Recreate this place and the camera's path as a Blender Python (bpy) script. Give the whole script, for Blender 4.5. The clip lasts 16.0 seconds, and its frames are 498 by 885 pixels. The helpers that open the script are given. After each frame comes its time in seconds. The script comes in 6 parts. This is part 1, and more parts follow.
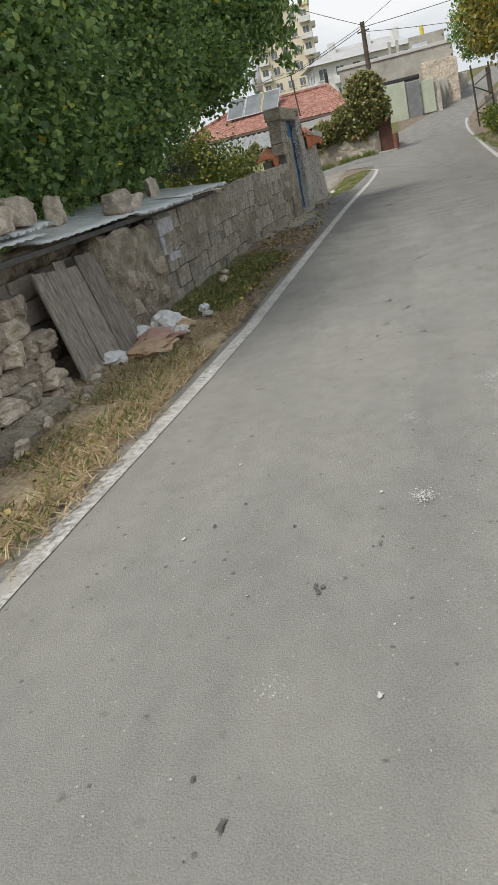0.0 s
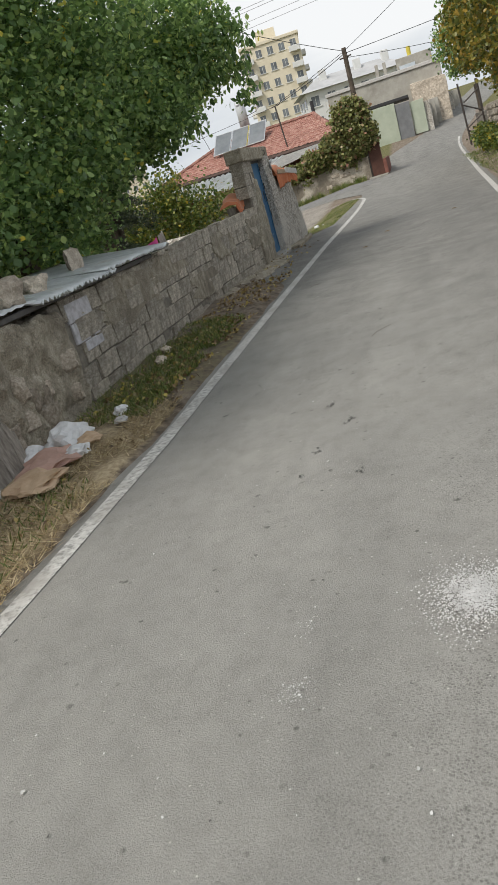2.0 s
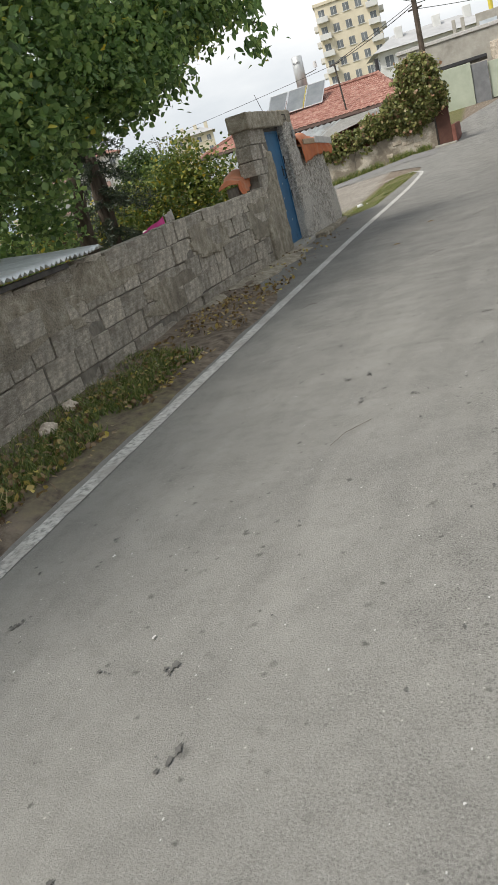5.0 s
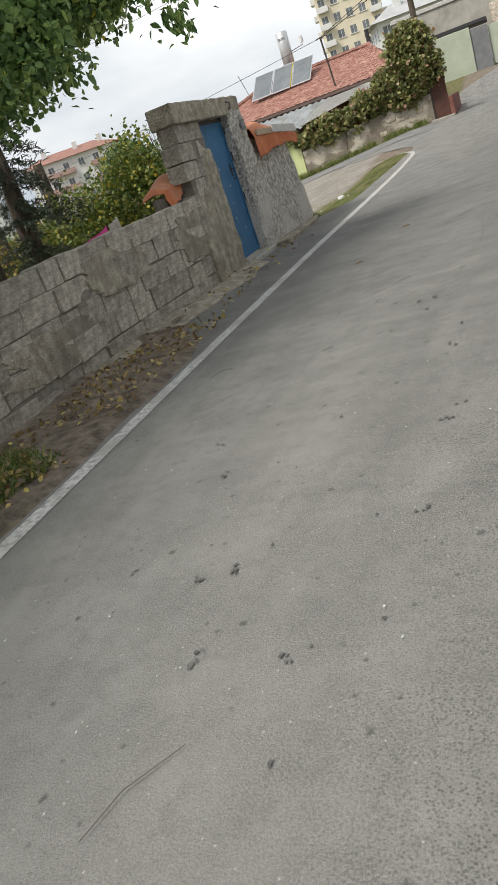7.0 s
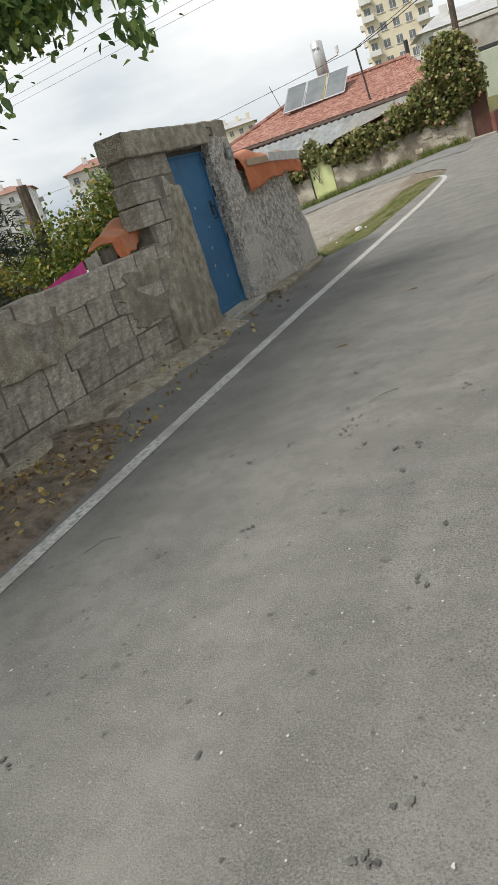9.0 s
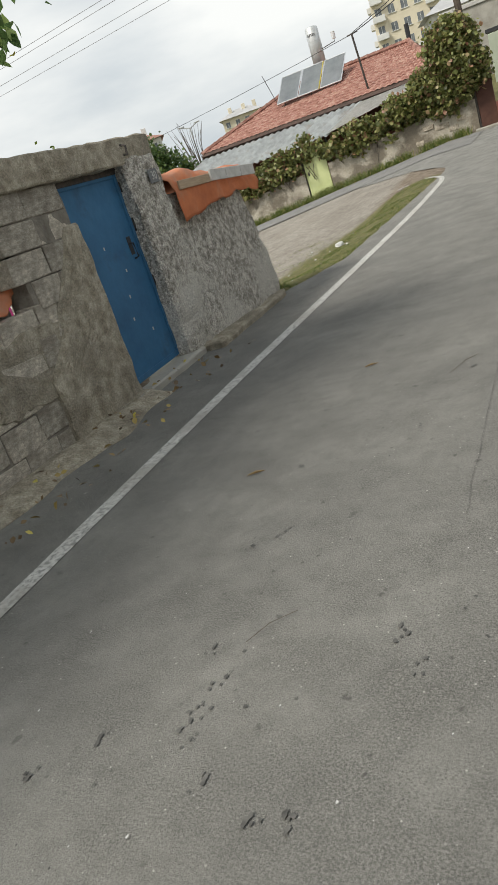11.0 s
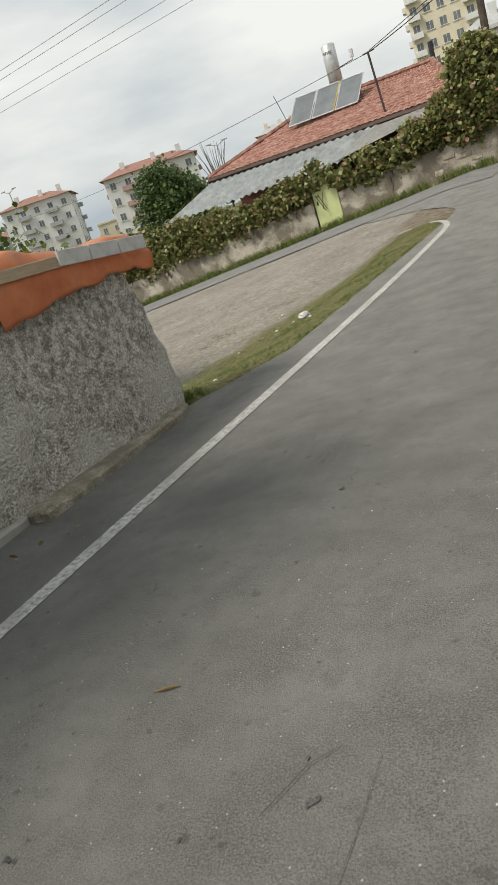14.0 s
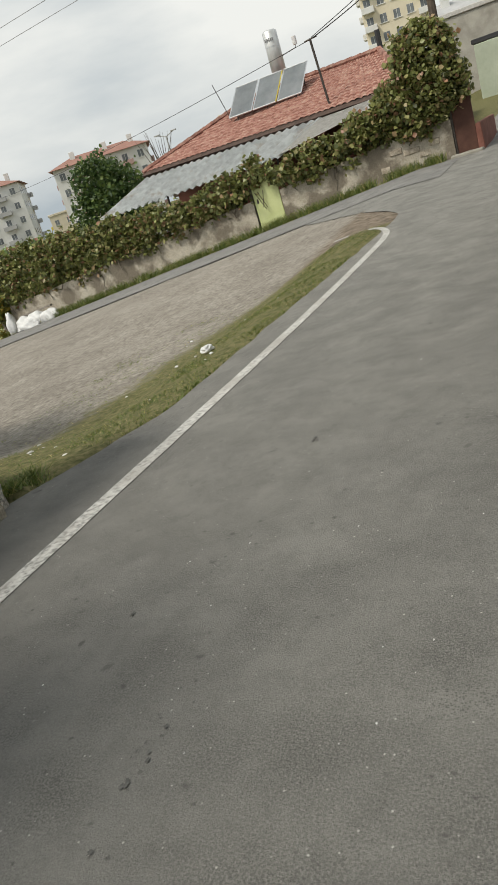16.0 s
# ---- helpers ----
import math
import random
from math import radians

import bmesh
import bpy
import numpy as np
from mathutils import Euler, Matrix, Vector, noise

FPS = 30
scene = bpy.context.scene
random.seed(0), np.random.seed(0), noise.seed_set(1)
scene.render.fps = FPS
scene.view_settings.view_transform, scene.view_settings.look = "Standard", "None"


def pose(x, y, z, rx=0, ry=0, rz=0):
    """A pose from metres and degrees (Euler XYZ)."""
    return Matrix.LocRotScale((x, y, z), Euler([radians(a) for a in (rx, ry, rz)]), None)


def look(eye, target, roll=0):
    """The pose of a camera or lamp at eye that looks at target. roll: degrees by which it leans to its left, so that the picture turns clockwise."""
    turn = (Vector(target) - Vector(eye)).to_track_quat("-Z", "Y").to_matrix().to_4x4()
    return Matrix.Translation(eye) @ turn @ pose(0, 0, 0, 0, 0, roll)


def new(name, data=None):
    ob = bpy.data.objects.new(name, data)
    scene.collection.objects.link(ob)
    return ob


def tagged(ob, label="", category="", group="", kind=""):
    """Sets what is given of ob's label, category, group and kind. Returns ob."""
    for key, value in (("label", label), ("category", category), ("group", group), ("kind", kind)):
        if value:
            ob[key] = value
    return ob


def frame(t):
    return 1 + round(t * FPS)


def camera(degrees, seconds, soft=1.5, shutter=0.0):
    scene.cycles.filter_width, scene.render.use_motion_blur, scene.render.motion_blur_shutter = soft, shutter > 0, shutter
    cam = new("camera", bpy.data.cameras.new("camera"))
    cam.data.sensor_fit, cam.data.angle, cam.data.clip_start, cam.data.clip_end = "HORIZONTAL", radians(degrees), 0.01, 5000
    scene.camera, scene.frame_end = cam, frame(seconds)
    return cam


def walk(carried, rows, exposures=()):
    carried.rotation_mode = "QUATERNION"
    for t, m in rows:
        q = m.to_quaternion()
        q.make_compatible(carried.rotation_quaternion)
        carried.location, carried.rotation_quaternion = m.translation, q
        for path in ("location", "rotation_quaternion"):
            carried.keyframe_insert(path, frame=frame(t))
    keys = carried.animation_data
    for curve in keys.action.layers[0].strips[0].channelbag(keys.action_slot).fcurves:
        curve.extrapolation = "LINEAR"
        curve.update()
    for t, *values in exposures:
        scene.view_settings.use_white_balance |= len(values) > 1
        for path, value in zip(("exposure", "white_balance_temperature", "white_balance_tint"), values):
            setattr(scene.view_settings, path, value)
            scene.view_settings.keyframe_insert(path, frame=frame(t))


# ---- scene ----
cam = camera(37.2, 16.0, soft=1.1)
PATH = [
    (0, (0.774, -3.772, 1.364), (0.234, -1.977, 0.667), -13.5),
    (0.5, (0.875, -3.357, 1.377), (0.214, -1.585, 0.725), -16.6),
    (1, (0.991, -2.944, 1.389), (0.378, -1.157, 0.732), -14.7),
    (1.5, (1.091, -2.526, 1.442), (0.656, -0.695, 0.767), -13.3),
    (2, (1.231, -2.049, 1.47), (0.653, -0.238, 0.847), -17.3),
    (2.5, (1.281, -1.541, 1.443), (0.67, 0.248, 0.791), -14.2),
    (3, (1.376, -1.074, 1.434), (0.758, 0.714, 0.785), -16.5),
    (3.5, (1.439, -0.602, 1.473), (0.659, 1.14, 0.875), -16.4),
    (4, (1.474, -0.089, 1.48), (0.847, 1.691, 0.818), -13.4),
    (4.2, (1.501, 0.104, 1.454), (0.893, 1.889, 0.787), -14.8),
    (6.3, (1.66, 2.525, 1.344), (0.724, 4.148, 0.643), -17.8),
    (6.5, (1.697, 2.791, 1.398), (0.849, 4.425, 0.617), -16.5),
    (7, (1.793, 3.317, 1.345), (1.001, 5.021, 0.661), -19.7),
    (7.5, (1.814, 3.82, 1.387), (0.986, 5.515, 0.721), -18.3),
    (8, (1.821, 4.342, 1.45), (1.022, 6.05, 0.783), -16.6),
    (8.2, (1.849, 4.542, 1.437), (1.044, 6.256, 0.792), -17.8),
    (10.3, (1.919, 6.865, 1.516), (0.986, 8.504, 0.85), -17.4),
    (10.5, (1.923, 7.06, 1.57), (1.035, 8.715, 0.884), -16.5),
    (11, (1.979, 7.585, 1.557), (1.077, 9.243, 0.897), -19.3),
    (11.5, (1.986, 8.122, 1.569), (1.066, 9.782, 0.937), -17.5),
    (12, (1.996, 8.648, 1.599), (1.15, 10.309, 0.875), -16.2),
    (12.5, (2.103, 9.243, 1.606), (1.265, 10.926, 0.923), -19.3),
    (13, (2.109, 9.815, 1.606), (1.279, 11.499, 0.919), -15.9),
    (13.5, (2.193, 10.24, 1.611), (1.343, 11.927, 0.953), -17.9),
    (14, (2.185, 10.787, 1.626), (1.213, 12.428, 1.021), -18.3),
    (14.5, (2.135, 11.338, 1.603), (1.254, 13.015, 0.963), -17.2),
    (15, (2.162, 11.855, 1.598), (1.079, 13.435, 1.024), -21.3),
    (15.5, (2.095, 12.41, 1.566), (1.103, 14.026, 0.931), -17.0),
    (16, (2.052, 12.948, 1.554), (1.174, 14.622, 0.899), -17.8),
]
walk(cam, [(t, look(eye, target, roll)) for t, eye, target, roll in PATH],
     exposures=[(0, 0.28, 6550, 10), (2.0, 0.28, 6550, 10), (3.5, 0.42, 6600, 10), (7, 0.46, 6600, 10), (10.5, 0.38, 6700, 8), (16, 0.2, 6850, 7)])

# ---- light ----
world = bpy.data.worlds.new("sky")
scene.world = world
world.use_nodes = True
wn, wl = world.node_tree.nodes, world.node_tree.links
wn.clear()
SUN_EL, SUN_AZ = radians(48), radians(215)
sky = wn.new("ShaderNodeTexSky")
sky.sky_type, sky.sun_disc = "NISHITA", False
sky.sun_elevation, sky.sun_rotation = SUN_EL, SUN_AZ
sky.dust_density = 4.0
bg_sky = wn.new("ShaderNodeBackground")
bg_sky.inputs[1].default_value = 0.06
wl.new(sky.outputs[0], bg_sky.inputs[0])
tc = wn.new("ShaderNodeTexCoord")
mp = wn.new("ShaderNodeMapping")
mp.inputs["Scale"].default_value = (1.0, 1.0, 3.2)
cn = wn.new("ShaderNodeTexNoise")
cn.inputs["Scale"].default_value, cn.inputs["Detail"].default_value, cn.inputs["Roughness"].default_value = 1.7, 8.0, 0.52
cr = wn.new("ShaderNodeValToRGB")
cr.color_ramp.elements[0].position, cr.color_ramp.elements[0].color = 0.38, (0.40, 0.46, 0.525, 1)
cr.color_ramp.elements[1].position, cr.color_ramp.elements[1].color = 0.64, (0.80, 0.815, 0.825, 1)
bg_cloud = wn.new("ShaderNodeBackground")
bg_cloud.inputs[1].default_value = 1.03
cover = wn.new("ShaderNodeMixShader")
cover.inputs[0].default_value = 0.9
wo = wn.new("ShaderNodeOutputWorld")
wl.new(tc.outputs["Generated"], mp.inputs[0])
wl.new(mp.outputs[0], cn.inputs["Vector"])
wl.new(cn.outputs["Fac"], cr.inputs[0])
wl.new(cr.outputs[0], bg_cloud.inputs[0])
wl.new(bg_sky.outputs[0], cover.inputs[1])
wl.new(bg_cloud.outputs[0], cover.inputs[2])
wl.new(cover.outputs[0], wo.inputs[0])
sun = bpy.data.lights.new("sun", "SUN")
sun.energy, sun.angle, sun.color = 2.35, radians(14), (1.0, 0.96, 0.9)
sun_ob = new("sun", sun)
sun_ob.matrix_world = look((math.sin(SUN_AZ) * 30, math.cos(SUN_AZ) * 30, 40), (0, 0, 0))


# ---- materials ----
def mat(name, stops, scale=4.0, detail=6.0, rough=0.9, bump=0.0, bump_scale=60.0, metal=0.0, island=0.0, stain=None, stain_scale=1.2, stain_at=(0.5, 0.62), stretch=(1, 1, 1), objrand=0.0, grit=0.0, grit_scale=90.0):
    """Noise-coloured surface: stops are (position, rgb); stain is a second, larger pattern."""
    m = bpy.data.materials.new(name)
    m.use_nodes = True
    n, l = m.node_tree.nodes, m.node_tree.links
    b = n["Principled BSDF"]
    b.inputs["Roughness"].default_value, b.inputs["Metallic"].default_value = rough, metal
    b.inputs["Specular IOR Level"].default_value = 0.3
    co = n.new("ShaderNodeTexCoord")
    mapping = n.new("ShaderNodeMapping")
    mapping.inputs["Scale"].default_value = stretch
    l.new(co.outputs["Object"], mapping.inputs[0])
    t = n.new("ShaderNodeTexNoise")
    t.inputs["Scale"].default_value, t.inputs["Detail"].default_value, t.inputs["Roughness"].default_value = scale, detail, 0.65
    l.new(mapping.outputs[0], t.inputs["Vector"])
    r = n.new("ShaderNodeValToRGB")
    e = r.color_ramp.elements
    while len(e) < len(stops):
        e.new(0.5)
    for el, (p, c) in zip(e, stops):
        el.position, el.color = p, (*c, 1)
    l.new(t.outputs["Fac"], r.inputs[0])
    out = r.outputs[0]
    if stain:
        t2 = n.new("ShaderNodeTexNoise")
        t2.inputs["Scale"].default_value, t2.inputs["Detail"].default_value, t2.inputs["Roughness"].default_value = stain_scale, 8, 0.6
        l.new(mapping.outputs[0], t2.inputs["Vector"])
        r2 = n.new("ShaderNodeMapRange")
        r2.inputs[1].default_value, r2.inputs[2].default_value = stain_at
        l.new(t2.outputs["Fac"], r2.inputs[0])
        mx = n.new("ShaderNodeMix")
        mx.data_type = "RGBA"
        l.new(r2.outputs[0], mx.inputs[0])
        l.new(out, mx.inputs[6])
        mx.inputs[7].default_value = (*stain, 1)
        out = mx.outputs[2]
    if island or objrand:
        src = n.new("ShaderNodeNewGeometry").outputs["Random Per Island"] if island else n.new("ShaderNodeObjectInfo").outputs["Random"]
        k = island or objrand
        mr = n.new("ShaderNodeMapRange")
        mr.inputs[3].default_value, mr.inputs[4].default_value = 1 - k, 1 + k
        l.new(src, mr.inputs[0])
        hs = n.new("ShaderNodeHueSaturation")
        l.new(mr.outputs[0], hs.inputs["Value"])
        l.new(out, hs.inputs["Color"])
        out = hs.outputs[0]
    if grit:
        tg = n.new("ShaderNodeTexNoise")
        tg.inputs["Scale"].default_value, tg.inputs["Detail"].default_value, tg.inputs["Roughness"].default_value = grit_scale, 4, 0.75
        l.new(mapping.outputs[0], tg.inputs["Vector"])
        rg = n.new("ShaderNodeMapRange")
        rg.inputs[1].default_value, rg.inputs[2].default_value, rg.inputs[3].default_value, rg.inputs[4].default_value = 0.36, 0.62, 1 - grit, 1 + grit
        l.new(tg.outputs["Fac"], rg.inputs[0])
        hg = n.new("ShaderNodeHueSaturation")
        l.new(rg.outputs[0], hg.inputs["Value"])
        l.new(out, hg.inputs["Color"])
        out = hg.outputs[0]
    l.new(out, b.inputs["Base Color"])
    if bump:
        t3 = n.new("ShaderNodeTexNoise")
        t3.inputs["Scale"].default_value, t3.inputs["Detail"].default_value = bump_scale, 5
        l.new(mapping.outputs[0], t3.inputs["Vector"])
        bp = n.new("ShaderNodeBump")
        bp.inputs["Strength"].default_value, bp.inputs["Distance"].default_value = 1.0, bump
        l.new(t3.outputs["Fac"], bp.inputs["Height"])
        l.new(bp.outputs[0], b.inputs["Normal"])
    return m


def leaf_mat(name, cols, trans=0.35):
    m = bpy.data.materials.new(name)
    m.use_nodes = True
    n, l = m.node_tree.nodes, m.node_tree.links
    b, o = n["Principled BSDF"], n["Material Output"]
    g = n.new("ShaderNodeNewGeometry")
    r = n.new("ShaderNodeValToRGB")
    e = r.color_ramp.elements
    while len(e) < len(cols):
        e.new(0.5)
    for el, (p, c) in zip(e, cols):
        el.position, el.color = p, (*c, 1)
    l.new(g.outputs["Random Per Island"], r.inputs[0])
    l.new(r.outputs[0], b.inputs["Base Color"])
    b.inputs["Roughness"].default_value = 0.42
    b.inputs["Specular IOR Level"].default_value = 0.5
    tr = n.new("ShaderNodeBsdfTranslucent")
    l.new(r.outputs[0], tr.inputs[0])
    mx = n.new("ShaderNodeMixShader")
    mx.inputs[0].default_value = trans
    l.new(b.outputs[0], mx.inputs[1])
    l.new(tr.outputs[0], mx.inputs[2])
    l.new(mx.outputs[0], o.inputs[0])
    return m


def asphalt_mat(name, base, dusty):
    """Worn asphalt: fine grain, coarse bare aggregate where the dust is gone, faint tyre-wide streaks and small dark stains."""
    m = bpy.data.materials.new(name)
    m.use_nodes = True
    n, l = m.node_tree.nodes, m.node_tree.links
    b = n["Principled BSDF"]
    b.inputs["Roughness"].default_value = 0.88
    b.inputs["Specular IOR Level"].default_value = 0.25
    co = n.new("ShaderNodeTexCoord").outputs["Object"]

    def noise_at(scale, detail=5, rough=0.6, stretch=None):
        t = n.new("ShaderNodeTexNoise")
        t.inputs["Scale"].default_value, t.inputs["Detail"].default_value, t.inputs["Roughness"].default_value = scale, detail, rough
        if stretch:
            mpg = n.new("ShaderNodeMapping")
            mpg.inputs["Scale"].default_value = stretch
            l.new(co, mpg.inputs[0])
            l.new(mpg.outputs[0], t.inputs["Vector"])
        else:
            l.new(co, t.inputs["Vector"])
        return t.outputs["Fac"]

    def ranged(src, a, c, lo=0.0, hi=1.0):
        r = n.new("ShaderNodeMapRange")
        r.inputs[1].default_value, r.inputs[2].default_value, r.inputs[3].default_value, r.inputs[4].default_value = a, c, lo, hi
        l.new(src, r.inputs[0])
        return r.outputs[0]

    def mixed(fac, a, c):
        x = n.new("ShaderNodeMix")
        x.data_type = "RGBA"
        if isinstance(fac, float):
            x.inputs[0].default_value = fac
        else:
            l.new(fac, x.inputs[0])
        for i, v in ((6, a), (7, c)):
            if isinstance(v, tuple):
                x.inputs[i].default_value = (*v, 1)
            else:
                l.new(v, x.inputs[i])
        return x.outputs[2]

    def times(a, c):
        x = n.new("ShaderNodeMath")
        x.operation = "MULTIPLY"
        l.new(a, x.inputs[0])
        l.new(c, x.inputs[1])
        return x.outputs[0]

    sep = n.new("ShaderNodeSeparateXYZ")
    l.new(co, sep.inputs[0])
    # Dusty pale start, darker mid-road; the contrast also carries part of the exposure change.
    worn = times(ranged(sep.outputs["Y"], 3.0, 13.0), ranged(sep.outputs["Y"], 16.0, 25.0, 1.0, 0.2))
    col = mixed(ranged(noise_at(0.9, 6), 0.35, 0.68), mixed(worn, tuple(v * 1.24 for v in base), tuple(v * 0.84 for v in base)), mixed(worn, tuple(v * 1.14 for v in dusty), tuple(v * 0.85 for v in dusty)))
    streak = ranged(noise_at(1.0, 4, 0.5, (2.2, 0.22, 1)), 0.42, 0.7, 0, 0.35)
    col = mixed(streak, col, tuple(v * 0.82 for v in base))
    mottle = ranged(noise_at(9, 9, 0.78), 0.47, 0.64, 0, 0.42)
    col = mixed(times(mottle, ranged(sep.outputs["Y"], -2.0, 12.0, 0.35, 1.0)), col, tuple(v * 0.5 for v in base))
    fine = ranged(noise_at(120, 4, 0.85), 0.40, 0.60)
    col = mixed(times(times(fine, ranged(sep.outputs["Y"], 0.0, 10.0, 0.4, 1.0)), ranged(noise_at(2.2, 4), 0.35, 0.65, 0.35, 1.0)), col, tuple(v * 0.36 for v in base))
    wander = n.new("ShaderNodeMath")
    wander.operation = "ADD"
    l.new(sep.outputs["X"], wander.inputs[0])
    l.new(ranged(noise_at(0.7, 4), 0.3, 0.7, -0.5, 0.5), wander.inputs[1])
    bare = ranged(wander.outputs[0], 0.6, 1.7, 0.15, 1.0)
    vor = n.new("ShaderNodeTexVoronoi")
    vor.inputs["Scale"].default_value = 95
    l.new(co, vor.inputs["Vector"])
    grit = ranged(vor.outputs["Distance"], 0.22, 0.48, 1, 0)
    gritty = times(bare, times(grit, ranged(noise_at(5, 4), 0.36, 0.6, 0.35, 1.0)))
    col = mixed(gritty, col, tuple(v * 0.45 for v in base))
    chips = n.new("ShaderNodeTexVoronoi")
    chips.inputs["Scale"].default_value = 60
    l.new(co, chips.inputs["Vector"])
    lit = n.new("ShaderNodeSeparateColor")
    l.new(chips.outputs["Color"], lit.inputs[0])
    col = mixed(times(ranged(chips.outputs["Distance"], 0.12, 0.3, 0.75, 0), ranged(lit.outputs[1], 0.955, 0.99)), col, tuple(min(1, v * 1.9) for v in dusty))
    for scale, reach, share, depth in ((3.4, 0.10, 0.62, 0.6), (8.0, 0.15, 0.66, 0.8), (17, 0.2, 0.72, 0.8)):
        warp = n.new("ShaderNodeMixRGB")
        warp.blend_type = "ADD"
        warp.inputs[0].default_value = 0.32 / scale
        nz = n.new("ShaderNodeTexNoise")
        nz.inputs["Scale"].default_value, nz.inputs["Detail"].default_value = scale * 5, 4
        l.new(co, nz.inputs["Vector"])
        l.new(co, warp.inputs[1])
        l.new(nz.outputs["Color"], warp.inputs[2])
        spots = n.new("ShaderNodeTexVoronoi")
        spots.inputs["Scale"].default_value = scale
        l.new(warp.outputs[0], spots.inputs["Vector"])
        chosen = n.new("ShaderNodeSeparateColor")
        l.new(spots.outputs["Color"], chosen.inputs[0])
        dark = times(ranged(spots.outputs["Distance"], reach * 0.45, reach, depth, 0), ranged(chosen.outputs[0], share, share + 0.25))
        col = mixed(dark, col, tuple(v * 0.36 for v in base))
    pale = times(ranged(noise_at(9, 5, 0.75), 0.66, 0.74, 0, 0.55), ranged(noise_at(1.1, 2), 0.45, 0.6))
    col = mixed(pale, col, tuple(min(1, v * 1.7) for v in dusty))
    l.new(col, b.inputs["Base Color"])
    bp = n.new("ShaderNodeBump")
    bp.inputs["Strength"].default_value, bp.inputs["Distance"].default_value = 1.0, 0.006
    l.new(noise_at(130, 4, 0.7), bp.inputs["Height"])
    l.new(bp.outputs[0], b.inputs["Normal"])
    return m


def ground_mat():
    """Earth, straw, gravel and moss, blended by the sheet's own cover attribute."""
    m = bpy.data.materials.new("earth")
    m.use_nodes = True
    n, l = m.node_tree.nodes, m.node_tree.links
    b = n["Principled BSDF"]
    b.inputs["Roughness"].default_value = 1.0
    b.inputs["Specular IOR Level"].default_value = 0.1
    co = n.new("ShaderNodeTexCoord").outputs["Object"]
    at = n.new("ShaderNodeAttribute")
    at.attribute_name = "cover"
    sp = n.new("ShaderNodeSeparateColor")
    l.new(at.outputs["Color"], sp.inputs[0])

    def tone(scale, a, c, lo=0.35, hi=0.68):
        t = n.new("ShaderNodeTexNoise")
        t.inputs["Scale"].default_value, t.inputs["Detail"].default_value, t.inputs["Roughness"].default_value = scale, 7, 0.7
        l.new(co, t.inputs["Vector"])
        r = n.new("ShaderNodeValToRGB")
        r.color_ramp.elements[0].position, r.color_ramp.elements[1].position = lo, hi
        r.color_ramp.elements[0].color, r.color_ramp.elements[1].color = (*a, 1), (*c, 1)
        l.new(t.outputs["Fac"], r.inputs[0])
        return r.outputs[0], t.outputs["Fac"]

    earth, f = tone(7, (0.10, 0.08, 0.062), (0.31, 0.255, 0.20))
    straw, _ = tone(26, (0.24, 0.18, 0.11), (0.56, 0.46, 0.31))
    gravel, g2 = tone(13, (0.155, 0.14, 0.12), (0.40, 0.372, 0.332), 0.34, 0.68)
    broad, _ = tone(0.9, (0.82, 0.80, 0.78), (1.1, 1.09, 1.07), 0.36, 0.64)
    patchy = n.new("ShaderNodeMix")
    patchy.data_type, patchy.blend_type = "RGBA", "MULTIPLY"
    patchy.inputs[0].default_value = 1.0
    l.new(gravel, patchy.inputs[6])
    l.new(broad, patchy.inputs[7])
    gravel = patchy.outputs[2]
    moss, _ = tone(14, (0.06, 0.072, 0.026), (0.235, 0.205, 0.105))
    cur = earth
    for i, c in enumerate((straw, gravel, moss)):
        wob = n.new("ShaderNodeMath")
        wob.operation = "MULTIPLY_ADD"
        l.new(f, wob.inputs[0])
        wob.inputs[1].default_value = 0.9
        wob.inputs[2].default_value = -0.45
        ad = n.new("ShaderNodeMath")
        ad.operation = "ADD"
        l.new(sp.outputs[i], ad.inputs[0])
        l.new(wob.outputs[0], ad.inputs[1])
        mr = n.new("ShaderNodeMapRange")
        mr.inputs[1].default_value, mr.inputs[2].default_value = 0.3, 0.6
        l.new(ad.outputs[0], mr.inputs[0])
        mx = n.new("ShaderNodeMix")
        mx.data_type = "RGBA"
        l.new(mr.outputs[0], mx.inputs[0])
        l.new(cur, mx.inputs[6])
        l.new(c, mx.inputs[7])
        cur = mx.outputs[2]
    l.new(cur, b.inputs["Base Color"])
    bp = n.new("ShaderNodeBump")
    bp.inputs["Strength"].default_value, bp.inputs["Distance"].default_value = 0.8, 0.02
    l.new(g2, bp.inputs["Height"])
    l.new(bp.outputs[0], b.inputs["Normal"])
    return m


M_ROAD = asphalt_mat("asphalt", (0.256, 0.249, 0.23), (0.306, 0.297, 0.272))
M_SIDE = asphalt_mat("side_asphalt", (0.25, 0.245, 0.235), (0.31, 0.30, 0.285))
M_GROUND = ground_mat()
M_LINE = mat("road_paint", [(0.40, (0.27, 0.265, 0.25)), (0.50, (0.50, 0.49, 0.46)), (0.62, (0.62, 0.61, 0.58))], 26, 8, 0.8, 0.002, 120, stain=(0.36, 0.34, 0.31), stain_scale=2.2, stain_at=(0.46, 0.66))
M_BLOCK = mat("cement_block", [(0.3, (0.302, 0.269, 0.218)), (0.5, (0.476, 0.428, 0.354)), (0.68, (0.717, 0.661, 0.566))], 9, 11, 0.95, 0.022, 38, objrand=0.2, grit=0.22, grit_scale=60, stain=(0.249, 0.217, 0.174), stain_scale=1.7, stain_at=(0.5, 0.7))
M_MORTAR = mat("wall_core", [(0.3, (0.132, 0.116, 0.096)), (0.7, (0.288, 0.264, 0.222))], 9, 8, 1.0, 0.015, 40)
